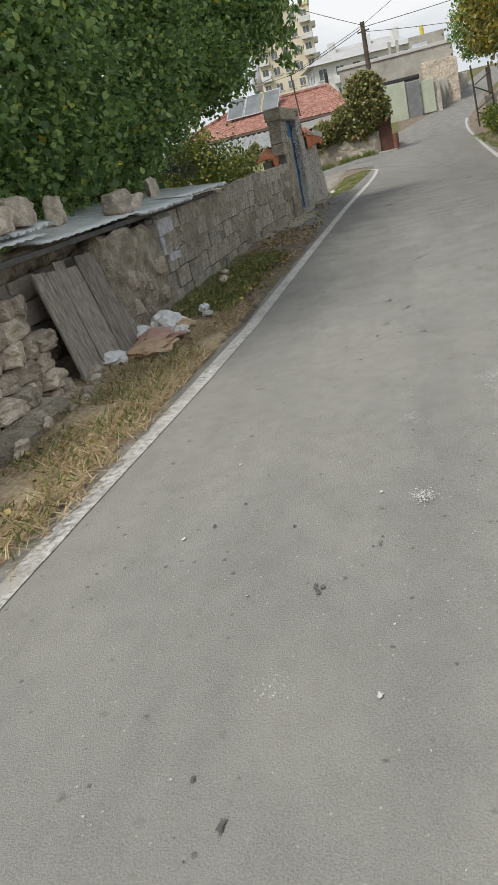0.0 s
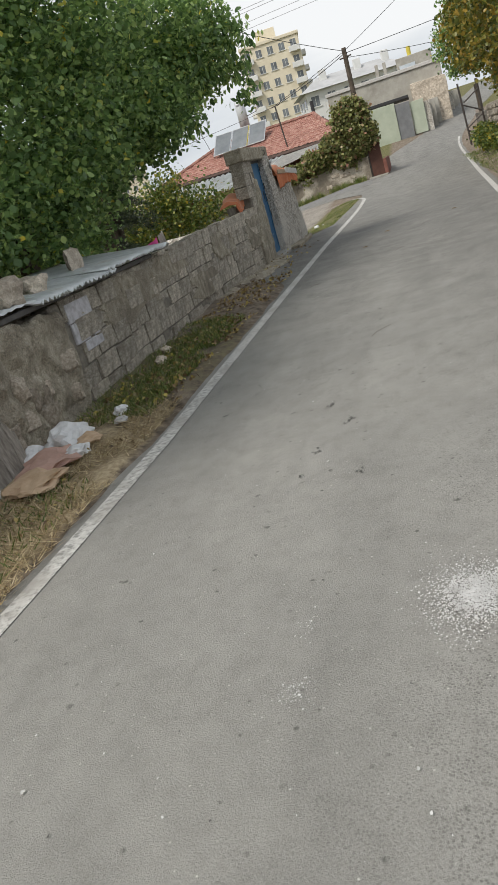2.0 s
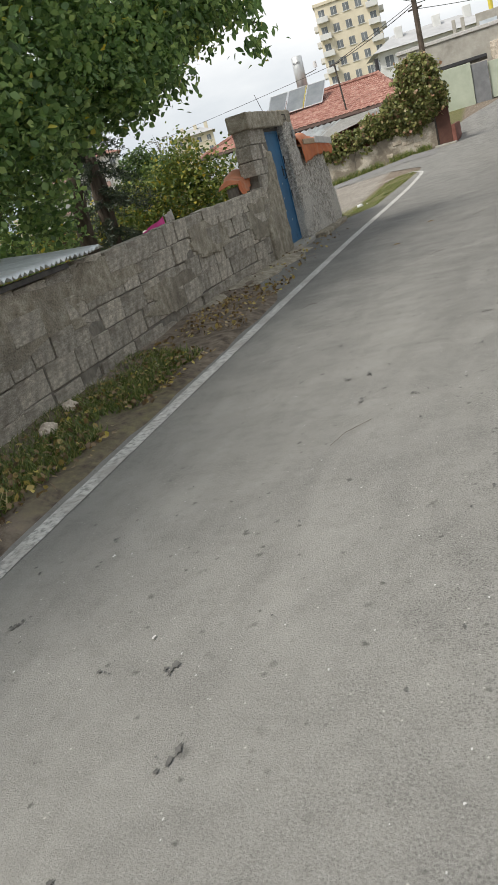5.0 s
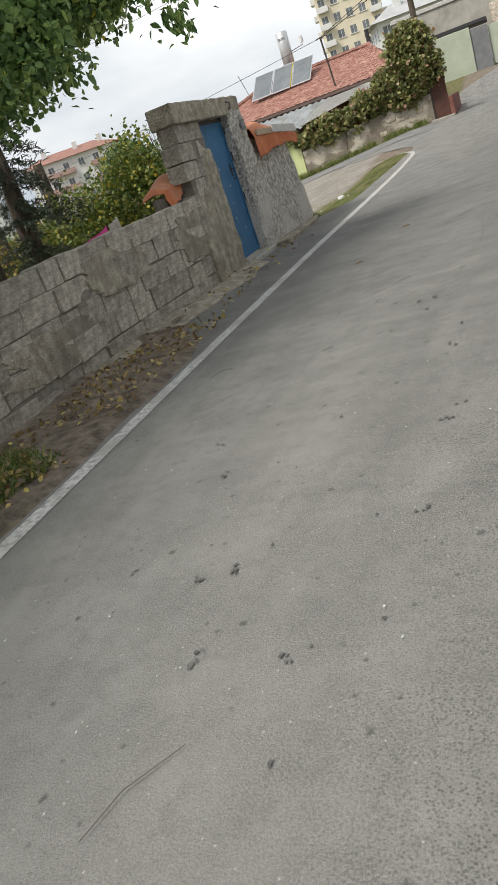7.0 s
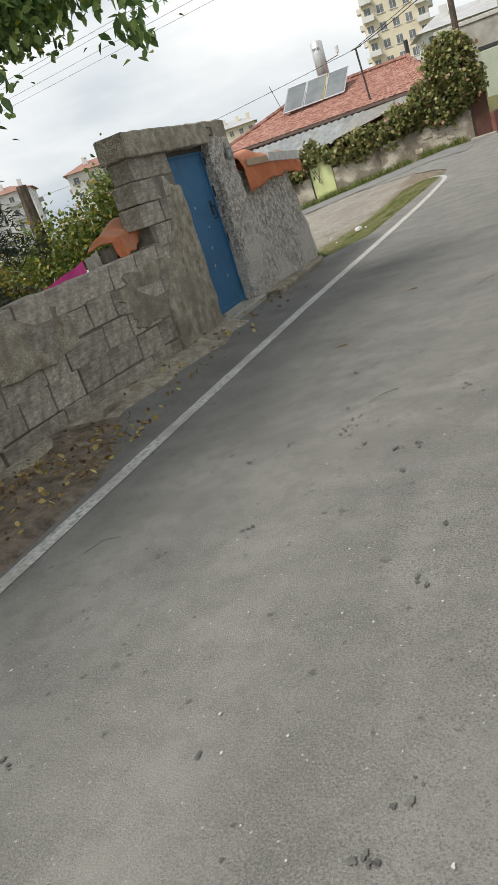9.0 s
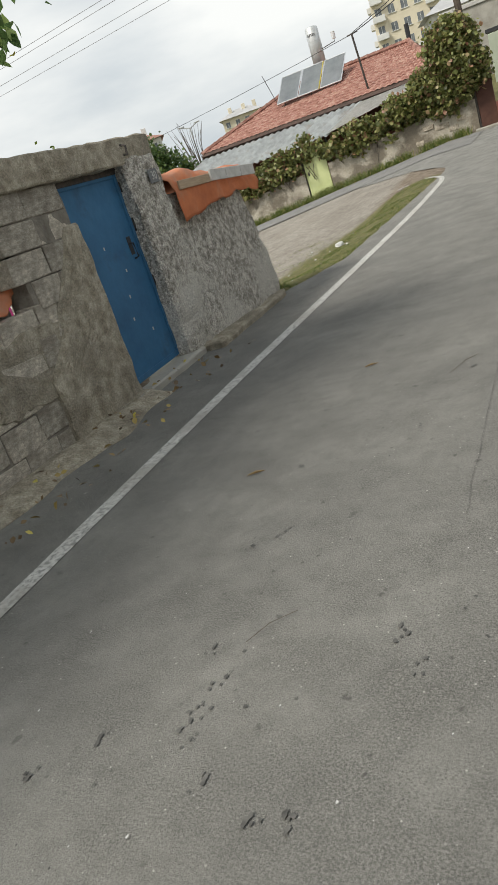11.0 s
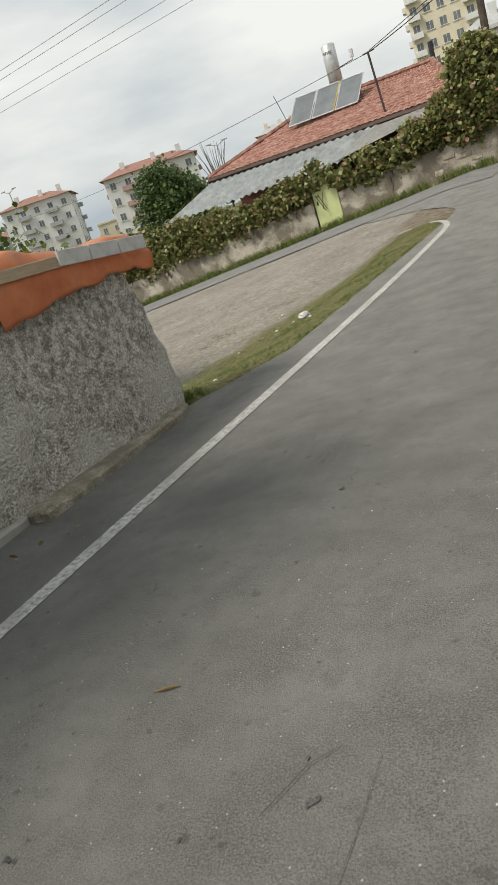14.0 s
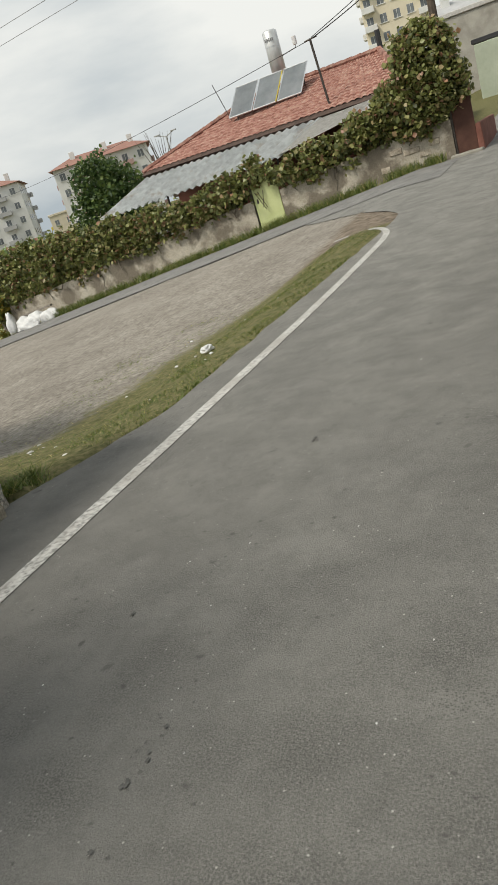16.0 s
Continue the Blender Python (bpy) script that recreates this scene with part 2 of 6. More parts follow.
M_RENDER = mat("cement_render", [(0.34, (0.24, 0.208, 0.155)), (0.5, (0.37, 0.328, 0.255)), (0.66, (0.51, 0.46, 0.37))], 9, 11, 0.95, 0.03, 55, grit=0.24, grit_scale=70, stain=(0.207, 0.182, 0.144), stain_scale=1.3, stain_at=(0.48, 0.7))
M_ROUGH = mat("roughcast", [(0.36, (0.23, 0.208, 0.172)), (0.48, (0.40, 0.37, 0.325)), (0.60, (0.62, 0.585, 0.525))], 15, 12, 0.97, 0.045, 40, grit=0.3, grit_scale=60, stain=(0.56, 0.53, 0.475), stain_scale=1.3, stain_at=(0.5, 0.62))
M_WHITEWASH = mat("whitewash", [(0.35, (0.40, 0.39, 0.40)), (0.6, (0.62, 0.61, 0.64))], 12, 8, 0.9, 0.006, 60)
M_STONE = mat("field_stone", [(0.3, (0.257, 0.216, 0.169)), (0.5, (0.439, 0.378, 0.304)), (0.72, (0.667, 0.594, 0.494))], 7, 8, 0.92, 0.012, 40, objrand=0.3, grit=0.2, grit_scale=50)
M_BLUE = mat("blue_paint", [(0.3, (0.028, 0.105, 0.21)), (0.55, (0.04, 0.145, 0.275)), (0.75, (0.06, 0.18, 0.32))], 2.2, 8, 0.5, 0.002, 14, stain=(0.035, 0.085, 0.15), stain_scale=3.0, stain_at=(0.55, 0.75))
M_STEEL = mat("dark_steel", [(0.3, (0.045, 0.043, 0.042)), (0.7, (0.12, 0.10, 0.085))], 18, 6, 0.6, 0.001, 80, metal=0.4)
M_WOOD = mat("grey_wood", [(0.3, (0.149, 0.128, 0.105)), (0.55, (0.299, 0.269, 0.232)), (0.75, (0.463, 0.425, 0.382))], 9, 8, 0.9, 0.006, 30, stretch=(4, 4, 0.35), objrand=0.18)
M_TIN = mat("galvanised_tin", [(0.3, (0.475, 0.488, 0.488)), (0.6, (0.726, 0.752, 0.752)), (0.8, (0.85, 0.85, 0.85))], 2.5, 7, 0.5, 0.0, metal=0.35, stain=(0.449, 0.383, 0.317), stain_scale=2.2, stain_at=(0.56, 0.75))
# Near-black for the eave strip: shade under the tin as a colour.
M_TINSHADE = mat("tin_shade", [(0.3, (0.05, 0.05, 0.05)), (0.7, (0.14, 0.13, 0.12))], 10, 5, 0.7)
M_TARP = mat("orange_tarp", [(0.3, (0.42, 0.12, 0.05)), (0.6, (0.60, 0.20, 0.085)), (0.8, (0.66, 0.30, 0.16))], 3, 6, 0.6, 0.004, 20, stain=(0.38, 0.24, 0.17), stain_scale=2.5, stain_at=(0.5, 0.75))
M_BOARD = mat("pale_board", [(0.3, (0.40, 0.385, 0.36)), (0.7, (0.58, 0.565, 0.54))], 8, 5, 0.7)
M_TAN = mat("tan_board", [(0.3, (0.33, 0.24, 0.16)), (0.7, (0.48, 0.37, 0.26))], 10, 6, 0.8, stretch=(6, 0.5, 6))
M_PINK = mat("pink_cloth", [(0.3, (0.55, 0.10, 0.32)), (0.7, (0.68, 0.17, 0.42))], 4, 4, 0.85)
M_TEAL = mat("teal_cloth", [(0.3, (0.10, 0.28, 0.36)), (0.7, (0.16, 0.38, 0.46))], 4, 4, 0.85)
M_WHITEBAG = mat("white_plastic", [(0.3, (0.58, 0.58, 0.58)), (0.7, (0.80, 0.80, 0.79))], 14, 5, 0.45, 0.004, 40)
M_PINKISH = mat("dusty_pink_cloth", [(0.3, (0.36, 0.22, 0.17)), (0.7, (0.52, 0.34, 0.28))], 5, 6, 0.85, 0.006, 40)
M_TANBAG = mat("tan_plastic", [(0.3, (0.42, 0.28, 0.17)), (0.7, (0.60, 0.44, 0.30))], 8, 5, 0.6, 0.004, 40)
M_BARK = mat("bark", [(0.3, (0.05, 0.04, 0.03)), (0.7, (0.15, 0.12, 0.095))], 14, 8, 0.95, 0.015, 30, stretch=(1, 1, 0.3))
M_LEAF = leaf_mat("tree_leaf", [(0.0, (0.085, 0.155, 0.055)), (0.5, (0.20, 0.325, 0.11)), (0.85, (0.36, 0.50, 0.17)), (0.985, (0.50, 0.62, 0.2)), (1.0, (0.85, 0.68, 0.08))], 0.45)
M_LEAFDARK = leaf_mat("dark_tree_leaf", [(0.0, (0.045, 0.08, 0.03)), (0.6, (0.09, 0.15, 0.045)), (1.0, (0.19, 0.25, 0.07))], 0.3)
M_PALEBLOCK = mat("pale_block", [(0.3, (0.36, 0.31, 0.26)), (0.5, (0.50, 0.445, 0.385)), (0.7, (0.62, 0.57, 0.50))], 6, 9, 0.95, 0.01, 45, objrand=0.1, grit=0.15, grit_scale=60)
M_LEAF2 = leaf_mat("hedge_leaf", [(0.0, (0.095, 0.11, 0.042)), (0.35, (0.18, 0.205, 0.066)), (0.65, (0.29, 0.31, 0.10)), (0.85, (0.36, 0.33, 0.15)), (1.0, (0.36, 0.18, 0.12))], 0.3)
M_LEAF3 = leaf_mat("autumn_vine_leaf", [(0.0, (0.065, 0.091, 0.019)), (0.45, (0.169, 0.182, 0.033)), (0.8, (0.312, 0.247, 0.039)), (1.0, (0.442, 0.286, 0.052))], 0.35)
M_NEEDLE = leaf_mat("conifer_needle", [(0.0, (0.016, 0.029, 0.017)), (0.6, (0.033, 0.055, 0.029)), (1.0, (0.065, 0.085, 0.039))], 0.15)
M_SHRUB = leaf_mat("garden_leaf", [(0.0, (0.052, 0.091, 0.019)), (0.6, (0.143, 0.195, 0.039)), (0.9, (0.26, 0.26, 0.052)), (1.0, (0.468, 0.351, 0.039))], 0.35)
M_GRASS = leaf_mat("grass", [(0.0, (0.0744, 0.113, 0.0264)), (0.6, (0.15, 0.203, 0.0444)), (0.9, (0.284, 0.284, 0.09)), (1.0, (0.51, 0.42, 0.196))], 0.3)
M_STRAW = leaf_mat("straw", [(0.0, (0.22, 0.155, 0.085)), (0.6, (0.45, 0.35, 0.19)), (1.0, (0.68, 0.57, 0.37))], 0.2)
M_FALLEN = leaf_mat("fallen_leaf", [(0.0, (0.105, 0.07, 0.042)), (0.55, (0.266, 0.175, 0.077)), (0.9, (0.462, 0.35, 0.105)), (1.0, (0.588, 0.504, 0.098))], 0.15)
M_PLASTER = mat("old_plaster", [(0.3, (0.31, 0.27, 0.218)), (0.5, (0.46, 0.414, 0.339)), (0.72, (0.598, 0.552, 0.471))], 1.6, 9, 0.95, 0.012, 30, grit=0.15, grit_scale=20, stain=(0.215, 0.185, 0.145), stain_scale=0.7, stain_at=(0.47, 0.54))
M_LIME = mat("lime_paint", [(0.3, (0.55, 0.60, 0.28)), (0.7, (0.66, 0.70, 0.37))], 3, 6, 0.6, stain=(0.45, 0.48, 0.25), stain_scale=1.5, stain_at=(0.56, 0.8))
M_TILE = mat("roof_tile", [(0.34, (0.19, 0.09, 0.07)), (0.5, (0.30, 0.15, 0.118)), (0.66, (0.42, 0.28, 0.225))], 4.5, 8, 0.85, 0.01, 30, objrand=0.22)
M_MAROON = mat("maroon_render", [(0.3, (0.15, 0.06, 0.045)), (0.7, (0.25, 0.11, 0.085))], 3, 6, 0.9)
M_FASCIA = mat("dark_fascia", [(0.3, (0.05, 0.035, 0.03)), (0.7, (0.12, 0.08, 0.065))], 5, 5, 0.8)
M_PANEL = mat("collector_glass", [(0.3, (0.27, 0.30, 0.32)), (0.7, (0.43, 0.46, 0.48))], 1.2, 5, 0.3)
M_ALU = mat("aluminium", [(0.3, (0.55, 0.56, 0.57)), (0.7, (0.72, 0.73, 0.74))], 4, 4, 0.4, metal=0.6)
M_YELLOW = mat("yellow_edge", [(0.3, (0.55, 0.45, 0.06)), (0.7, (0.66, 0.56, 0.1))], 6, 4, 0.6)
M_TANK = mat("tank_steel", [(0.3, (0.50, 0.51, 0.50)), (0.7, (0.70, 0.71, 0.70))], 3, 6, 0.4, metal=0.5, stretch=(2, 2, 0.3))
M_CREAM = mat("cream_facade", [(0.3, (0.616, 0.55, 0.418)), (0.7, (0.726, 0.66, 0.517))], 0.5, 5, 0.9)
M_WHITEF = mat("white_facade", [(0.3, (0.60, 0.60, 0.58)), (0.7, (0.74, 0.74, 0.72))], 0.5, 5, 0.9)
M_GREYF = mat("grey_facade", [(0.3, (0.36, 0.36, 0.36)), (0.7, (0.48, 0.48, 0.48))], 0.5, 5, 0.9)
M_PINKF = mat("rose_facade", [(0.3, (0.38, 0.25, 0.22)), (0.7, (0.48, 0.33, 0.30))], 0.5, 5, 0.9)
M_REDROOF = mat("far_tile_roof", [(0.3, (0.26, 0.14, 0.11)), (0.7, (0.36, 0.2, 0.16))], 1, 5, 0.9)
M_GLASS = mat("window_glass", [(0.3, (0.10, 0.11, 0.12)), (0.7, (0.22, 0.24, 0.25))], 0.6, 3, 0.15)
M_CONC = mat("concrete", [(0.3, (0.30, 0.285, 0.25)), (0.7, (0.45, 0.43, 0.38))], 1.2, 8, 0.92, 0.01, 25, stain=(0.25, 0.235, 0.2), stain_scale=0.8, stain_at=(0.5, 0.7))
M_PALEGREEN = mat("pale_green_wall", [(0.3, (0.36, 0.40, 0.31)), (0.7, (0.46, 0.50, 0.40))], 1.5, 6, 0.9)
M_GREYGATE = mat("grey_gate_paint", [(0.3, (0.15, 0.155, 0.16)), (0.7, (0.22, 0.225, 0.23))], 2, 5, 0.6)
M_BROWN = mat("brown_door_paint", [(0.3, (0.072, 0.033, 0.024)), (0.7, (0.12, 0.057, 0.042))], 3, 5, 0.7)
M_YELLOWISH = mat("yellow_post", [(0.3, (0.38, 0.29, 0.11)), (0.7, (0.50, 0.40, 0.18))], 5, 6, 0.9, stretch=(3, 3, 0.5))
M_CABLE = mat("cable_sheath", [(0.3, (0.03, 0.03, 0.03)), (0.7, (0.06, 0.06, 0.06))], 5, 2, 0.7)
M_GREYCABLE = mat("bare_cable", [(0.3, (0.22, 0.22, 0.23)), (0.7, (0.3, 0.3, 0.31))], 5, 2, 0.6)
M_POWDER = mat("white_powder", [(0.3, (0.46, 0.455, 0.44)), (0.7, (0.68, 0.675, 0.66))], 20, 8, 1.0)
M_OIL = mat("damp_stain", [(0.35, (0.065, 0.063, 0.06)), (0.65, (0.16, 0.155, 0.145))], 20, 6, 0.85)
M_BLACK = mat("black_rubber", [(0.3, (0.02, 0.02, 0.02)), (0.7, (0.05, 0.05, 0.05))], 6, 4, 0.7)
M_INK = mat("dark_lettering", [(0.3, (0.03, 0.03, 0.035)), (0.7, (0.05, 0.05, 0.05))], 6, 4, 0.6)

# ---- helpers for things ----
RNG = np.random.default_rng(7)
RND = random.Random(11)


def root_of(ob):
    while ob.parent:
        ob = ob.parent
    return ob


def thing(name, loc, label, category, group="", kind=""):
    e = new(name)
    e.location = loc
    return tagged(e, label, category, group, kind)


def mesh_object(name, verts, faces, material, smooth=False):
    me = bpy.data.meshes.new(name)
    me.from_pydata([tuple(v) for v in verts], [], [tuple(f) for f in faces])
    me.materials.append(material)
    if smooth:
        me.polygons.foreach_set("use_smooth", [True] * len(me.polygons))
    me.update()
    return new(name, me)


def part(name, bm, material, parent=None, label="", smooth=False):
    """Links a bmesh, made in world places, as one mesh under a thing or a part."""
    me = bpy.data.meshes.new(name)
    if parent is not None:
        bmesh.ops.translate(bm, verts=bm.verts, vec=-Vector(root_of(parent).location))
    bm.to_mesh(me)
    bm.free()
    me.materials.append(material)
    if smooth:
        me.polygons.foreach_set("use_smooth", [True] * len(me.polygons))
    ob = new(name, me)
    if parent is not None:
        ob.parent = parent
    if label:
        tagged(ob, label)
    return ob


def alone(name, bm, material, loc, label, category, group="", kind="", smooth=False):
    """A thing that is one mesh, with its origin at loc."""
    bmesh.ops.translate(bm, verts=bm.verts, vec=-Vector(loc))
    ob = part(name, bm, material, None, "", smooth)
    ob.location = loc
    return tagged(ob, label, category, group, kind)


def box(a, b, bevel=0.0, bm=None, rot=None):
    """A box between two corners, with softened edges; rot turns it about its centre."""
    bm = bm or bmesh.new()
    c, s = (Vector(a) + Vector(b)) / 2, [abs(q - p) for p, q in zip(a, b)]
    m = Matrix.Translation(c) @ (rot or Matrix()) @ Matrix.Diagonal((*s, 1))
    made = bmesh.ops.create_cube(bm, size=1, matrix=m)["verts"]
    if bevel:
        ed = {e for v in made for e in v.link_edges}
        bmesh.ops.bevel(bm, geom=list(ed), offset=bevel, segments=1, affect="EDGES")
    return bm


def rough_box(a, b, cuts=3, amp=0.015, freq=4.0, bevel=0.02):
    """A box with an uneven, weathered surface."""
    bm = box(a, b, bevel)
    bmesh.ops.triangulate(bm, faces=bm.faces)
    for _ in range(cuts):
        long = [e for e in bm.edges if e.calc_length() > 0.12]
        if not long:
            break
        bmesh.ops.subdivide_edges(bm, edges=long, cuts=1, use_grid_fill=False)
        bmesh.ops.triangulate(bm, faces=bm.faces)
    for v in bm.verts:
        v.co += Vector(noise.noise_vector(v.co * freq)) * amp + Vector(noise.noise_vector(v.co * freq * 3.3)) * amp * 0.4
    return bm


def stone(c, s, seed, amp=0.22, sub=2, soft=0.22):
    bm = bmesh.new()
    bmesh.ops.create_icosphere(bm, subdivisions=sub, radius=1)
    off = Vector((seed * 3.7, seed * 1.3, seed * 7.1))
    rot = Euler((seed * 1.1, seed * 0.7, seed * 2.3)).to_matrix()
    for v in bm.verts:
        p = v.co.copy()
        k = max(abs(p.x), abs(p.y), abs(p.z))
        p = p * (soft + (0.94 - soft) / k)
        p *= 1 + amp * noise.noise(p * 1.4 + off) * 1.6 + 0.05 * noise.noise(p * 4.5 + off)
        p = Matrix.Rotation(0.4 * math.sin(seed * 5), 3, "Z") @ p
        v.co = Vector(c) + Vector((p.x * s[0], p.y * s[1], p.z * s[2]))
    return bm


def tube(points, radius, sides=6, radii=None):
    bm = bmesh.new()
    pts = [Vector(p) for p in points]
    rings = []
    for i, p in enumerate(pts):
        d = (pts[min(i + 1, len(pts) - 1)] - pts[max(i - 1, 0)]).normalized()
        q = d.to_track_quat("Z", "Y")
        r = radii[i] if radii else radius
        rings.append([bm.verts.new(p + q @ Vector((math.cos(a) * r, math.sin(a) * r, 0))) for a in (2 * math.pi * k / sides for k in range(sides))])
    for r1, r2 in zip(rings, rings[1:]):
        for k in range(sides):
            bm.faces.new((r1[k], r1[(k + 1) % sides], r2[(k + 1) % sides], r2[k]))
    bm.faces.new(rings[0][::-1])
    bm.faces.new(rings[-1])
    return bm


def leaf_mesh(name, centres, size, material, aspect=0.6, droop=0.5, jitter=0.35):
    """Many small folded leaves at the given places, as one mesh."""
    n = len(centres)
    c = np.asarray(centres)
    s = size * (1 + jitter * (RNG.random(n) - 0.5) * 2)
    a = RNG.random(n) * 2 * np.pi
    el = RNG.normal(-droop, 0.5, n)
    d = np.stack([np.cos(a) * np.cos(el), np.sin(a) * np.cos(el), np.sin(el)], 1)
    up = RNG.normal(0, 0.55, (n, 3)) + np.array([0, 0, 1.0])
    w = np.cross(d, up)
    w /= np.linalg.norm(w, axis=1)[:, None] + 1e-9
    nn = np.cross(w, d)
    S = s[:, None]
    base, tip = c - d * S * 0.5, c + d * S * 0.5
    l1, r1 = c - d * S * 0.08 + w * S * aspect * 0.5 + nn * S * 0.1, c - d * S * 0.08 - w * S * aspect * 0.5 + nn * S * 0.1
    l2, r2 = c + d * S * 0.24 + w * S * aspect * 0.36 + nn * S * 0.07, c + d * S * 0.24 - w * S * aspect * 0.36 + nn * S * 0.07
    v = np.stack([base, l1, l2, tip, r2, r1], 1).reshape(-1, 3)
    k = np.arange(n)[:, None] * 6
    f = np.concatenate([k + np.array([0, 1, 2, 3]), k + np.array([0, 3, 4, 5])], 1).reshape(-1, 4)
    me = bpy.data.meshes.new(name)
    me.vertices.add(len(v))
    me.vertices.foreach_set("co", v.astype(np.float32).ravel())
    me.loops.add(f.size)
    me.loops.foreach_set("vertex_index", f.astype(np.int32).ravel())
    me.polygons.add(len(f))
    me.polygons.foreach_set("loop_start", np.arange(len(f), dtype=np.int32) * 4)
    me.materials.append(material)
    me.update(calc_edges=True)
    me.validate()
    return me


def blob_points(blobs, n, shell=0.55, clump=0.0, per=14):
    """Places for leaves in ellipsoids (x, y, z, rx, ry, rz), denser towards the outside, gathered in clumps."""
    vol = np.array([b[3] * b[4] * b[5] for b in blobs]) ** 0.7
    pick = RNG.choice(len(blobs), n, p=vol / vol.sum())
    B = np.array(blobs)[pick]
    d = RNG.normal(0, 1, (n, 3))
    d /= np.linalg.norm(d, axis=1)[:, None]
    r = (shell + (1 - shell) * RNG.random(n) ** 0.5)[:, None]
    p = B[:, :3] + d * r * B[:, 3:]
    if clump:
        m = max(1, n // per)
        seeds = p[:m]
        p = seeds[RNG.integers(0, m, n)] + RNG.normal(0, clump, (n, 3)) * np.array([1, 1, 0.8])
    return p


def blades(name, pts, height, material, lean=0.5, width=0.008):
    n = len(pts)
    p = np.asarray(pts)
    a = RNG.random(n) * 2 * np.pi
    h = height * (0.4 + 0.9 * RNG.random(n))
    side = np.stack([np.cos(a), np.sin(a), np.zeros(n)], 1) * width
    b = RNG.random(n) * 2 * np.pi
    tip = p + np.stack([np.cos(b) * h * lean * RNG.random(n) * 2, np.sin(b) * h * lean * RNG.random(n) * 2, h], 1)
    v = np.stack([p - side, p + side, tip], 1).reshape(-1, 3)
    f = np.arange(n * 3).reshape(-1, 3)
    return mesh_object(name, v.tolist(), f.tolist(), material)


def sstep(a, b, x):
    t = np.clip((x - a) / (b - a), 0, 1)
    return t * t * (3 - 2 * t)


# ---- the lie of the land ----
def road_z(y):
    y = np.asarray(y, float)
    return 0.0125 * np.clip(y - 24, 0, 16) + 0.088 * np.clip(y - 40, 0, 60) * sstep(38, 48, y)


def left_edge(y):
    """Left edge of the main road's asphalt."""
    y = np.asarray(y, float)
    x = np.interp(y, [-40, -4, -1, 1, 3, 8.8, 9.4, 9.9, 10.6, 16.2, 16.7, 17.9, 26], [-1.5, -1.28, -1.14, -1.04, -0.97, -0.98, -1.15, -1.5, -1.75, -1.75, -1.55, -1.17, -1.0])
    x = x - sstep(27.0, 34.0, y) * 4.0 + sstep(36.5, 38.2, y) * 4.2
    return x + sstep(44, 58, y) * 3.0 + np.clip(y - 58, 0, 60) * 0.19


def right_edge(y):
    y = np.asarray(y, float)
    return 2.62 + 0.03 * (y - 7.3) + sstep(44, 60, y) * 1.6 + np.clip(y - 60, 0, 60) * 0.19


def land(x, y):
    """Height of the ground: level by the road, falling away to the side street, a bank beyond the road's other edge."""
    x, y = np.asarray(x, float), np.asarray(y, float)
    z = road_z(y)
    away = np.clip(-x - 2.2, 0, 60) * 0.105 * sstep(16.4, 19, y)
    hollow = 0.26 * sstep(-1.15, -2.6, x) * sstep(16.4, 19, y) * (1 - sstep(23, 31, y))
    bank = 0.5 * sstep(0.1, 1.7, x - right_edge(y)) * (1 - sstep(46, 60, y))
    z = np.where(y > 40, 0.2 + (z - 0.2) * sstep(-9, -2, x), z)
    return z - away - hollow + bank


def bumps(x, y, f, a):
    return a * noise.noise(Vector((x * f, y * f, 3.1)))


def grid_lines(spans):
    out = []
    for a, b, s in spans:
        out += list(np.arange(a, b, s))
    return out + [spans[-1][1]]


GX = grid_lines([(-1500, -300, 300), (-300, -60, 40), (-60, -24, 4), (-24, -4, 0.5), (-4, -0.8, 0.1), (-0.8, 2.4, 0.8), (2.4, 5, 0.2), (5, 14, 1.5), (14, 60, 8), (60, 300, 60), (300, 1500, 300)])
GY = grid_lines([(-300, -40, 65), (-40, -6, 3.4), (-6, 18, 0.16), (18, 40, 0.4), (40, 80, 2), (80, 200, 20), (200, 1800, 320)])
gv, gf, cover = [], [], []
nx = len(GX)
for yy in GY:
    le, re = float(left_edge(yy)), float(right_edge(yy))
    for xx in GX:
        z = float(land(xx, yy))
        on_road = le - 0.05 < xx < re + 0.05 and -40 < yy < 95
        side = -24 < xx < -0.9 and 32.7 < yy < 37.0
        if on_road or side:
            z -= 0.02
        elif -2.2 < xx < le and yy < 16.6:
            z += 0.02 + bumps(xx, yy, 2.2, 0.03) + bumps(xx, yy, 7, 0.012) + 0.05 * float(sstep(-1.4, -2.1, xx))
        elif xx < -60 or yy > 100:
            z = max(-6.0, z)
            z -= 0.2
        else:
            z += bumps(xx, yy, 1.5, 0.03) + bumps(xx, yy, 6, 0.012)
        gv.append((xx, yy, z))
        straw = float(1 - sstep(2.6, 4.2, yy)) * float(sstep(le + 0.02, le - 0.1, xx)) if -6 < xx < 0 else 0.25
        gravel = float(sstep(16.5, 18.5, yy) * sstep(-1.7, -3.0, xx)) if xx < 0 else 0.3
        green = 0.0
        if yy > 16.4 and xx < 0:
            green = float(sstep(-5.2 + 0.28 * (yy - 16), -1.9, xx)) * float(1 - sstep(25, 28, yy)) * 0.95
            green = max(green, float(sstep(36.7, 37.2, yy)))
        elif yy > 3 and -6 < xx < 0:
            green = float(sstep(3.2, 4.2, yy) * (1 - sstep(6.0, 7.5, yy))) * 0.4
        if abs(xx) > 60 or yy > 60:
            green = 0.7
        cover.append((straw * 0.8, gravel * 0.85, green, 1))
for j in range(len(GY) - 1):
    for i in range(nx - 1):
        a = j * nx + i
        gf.append((a, a + 1, a + 1 + nx, a + nx))
ground = mesh_object("ground", gv, gf, M_GROUND, True)
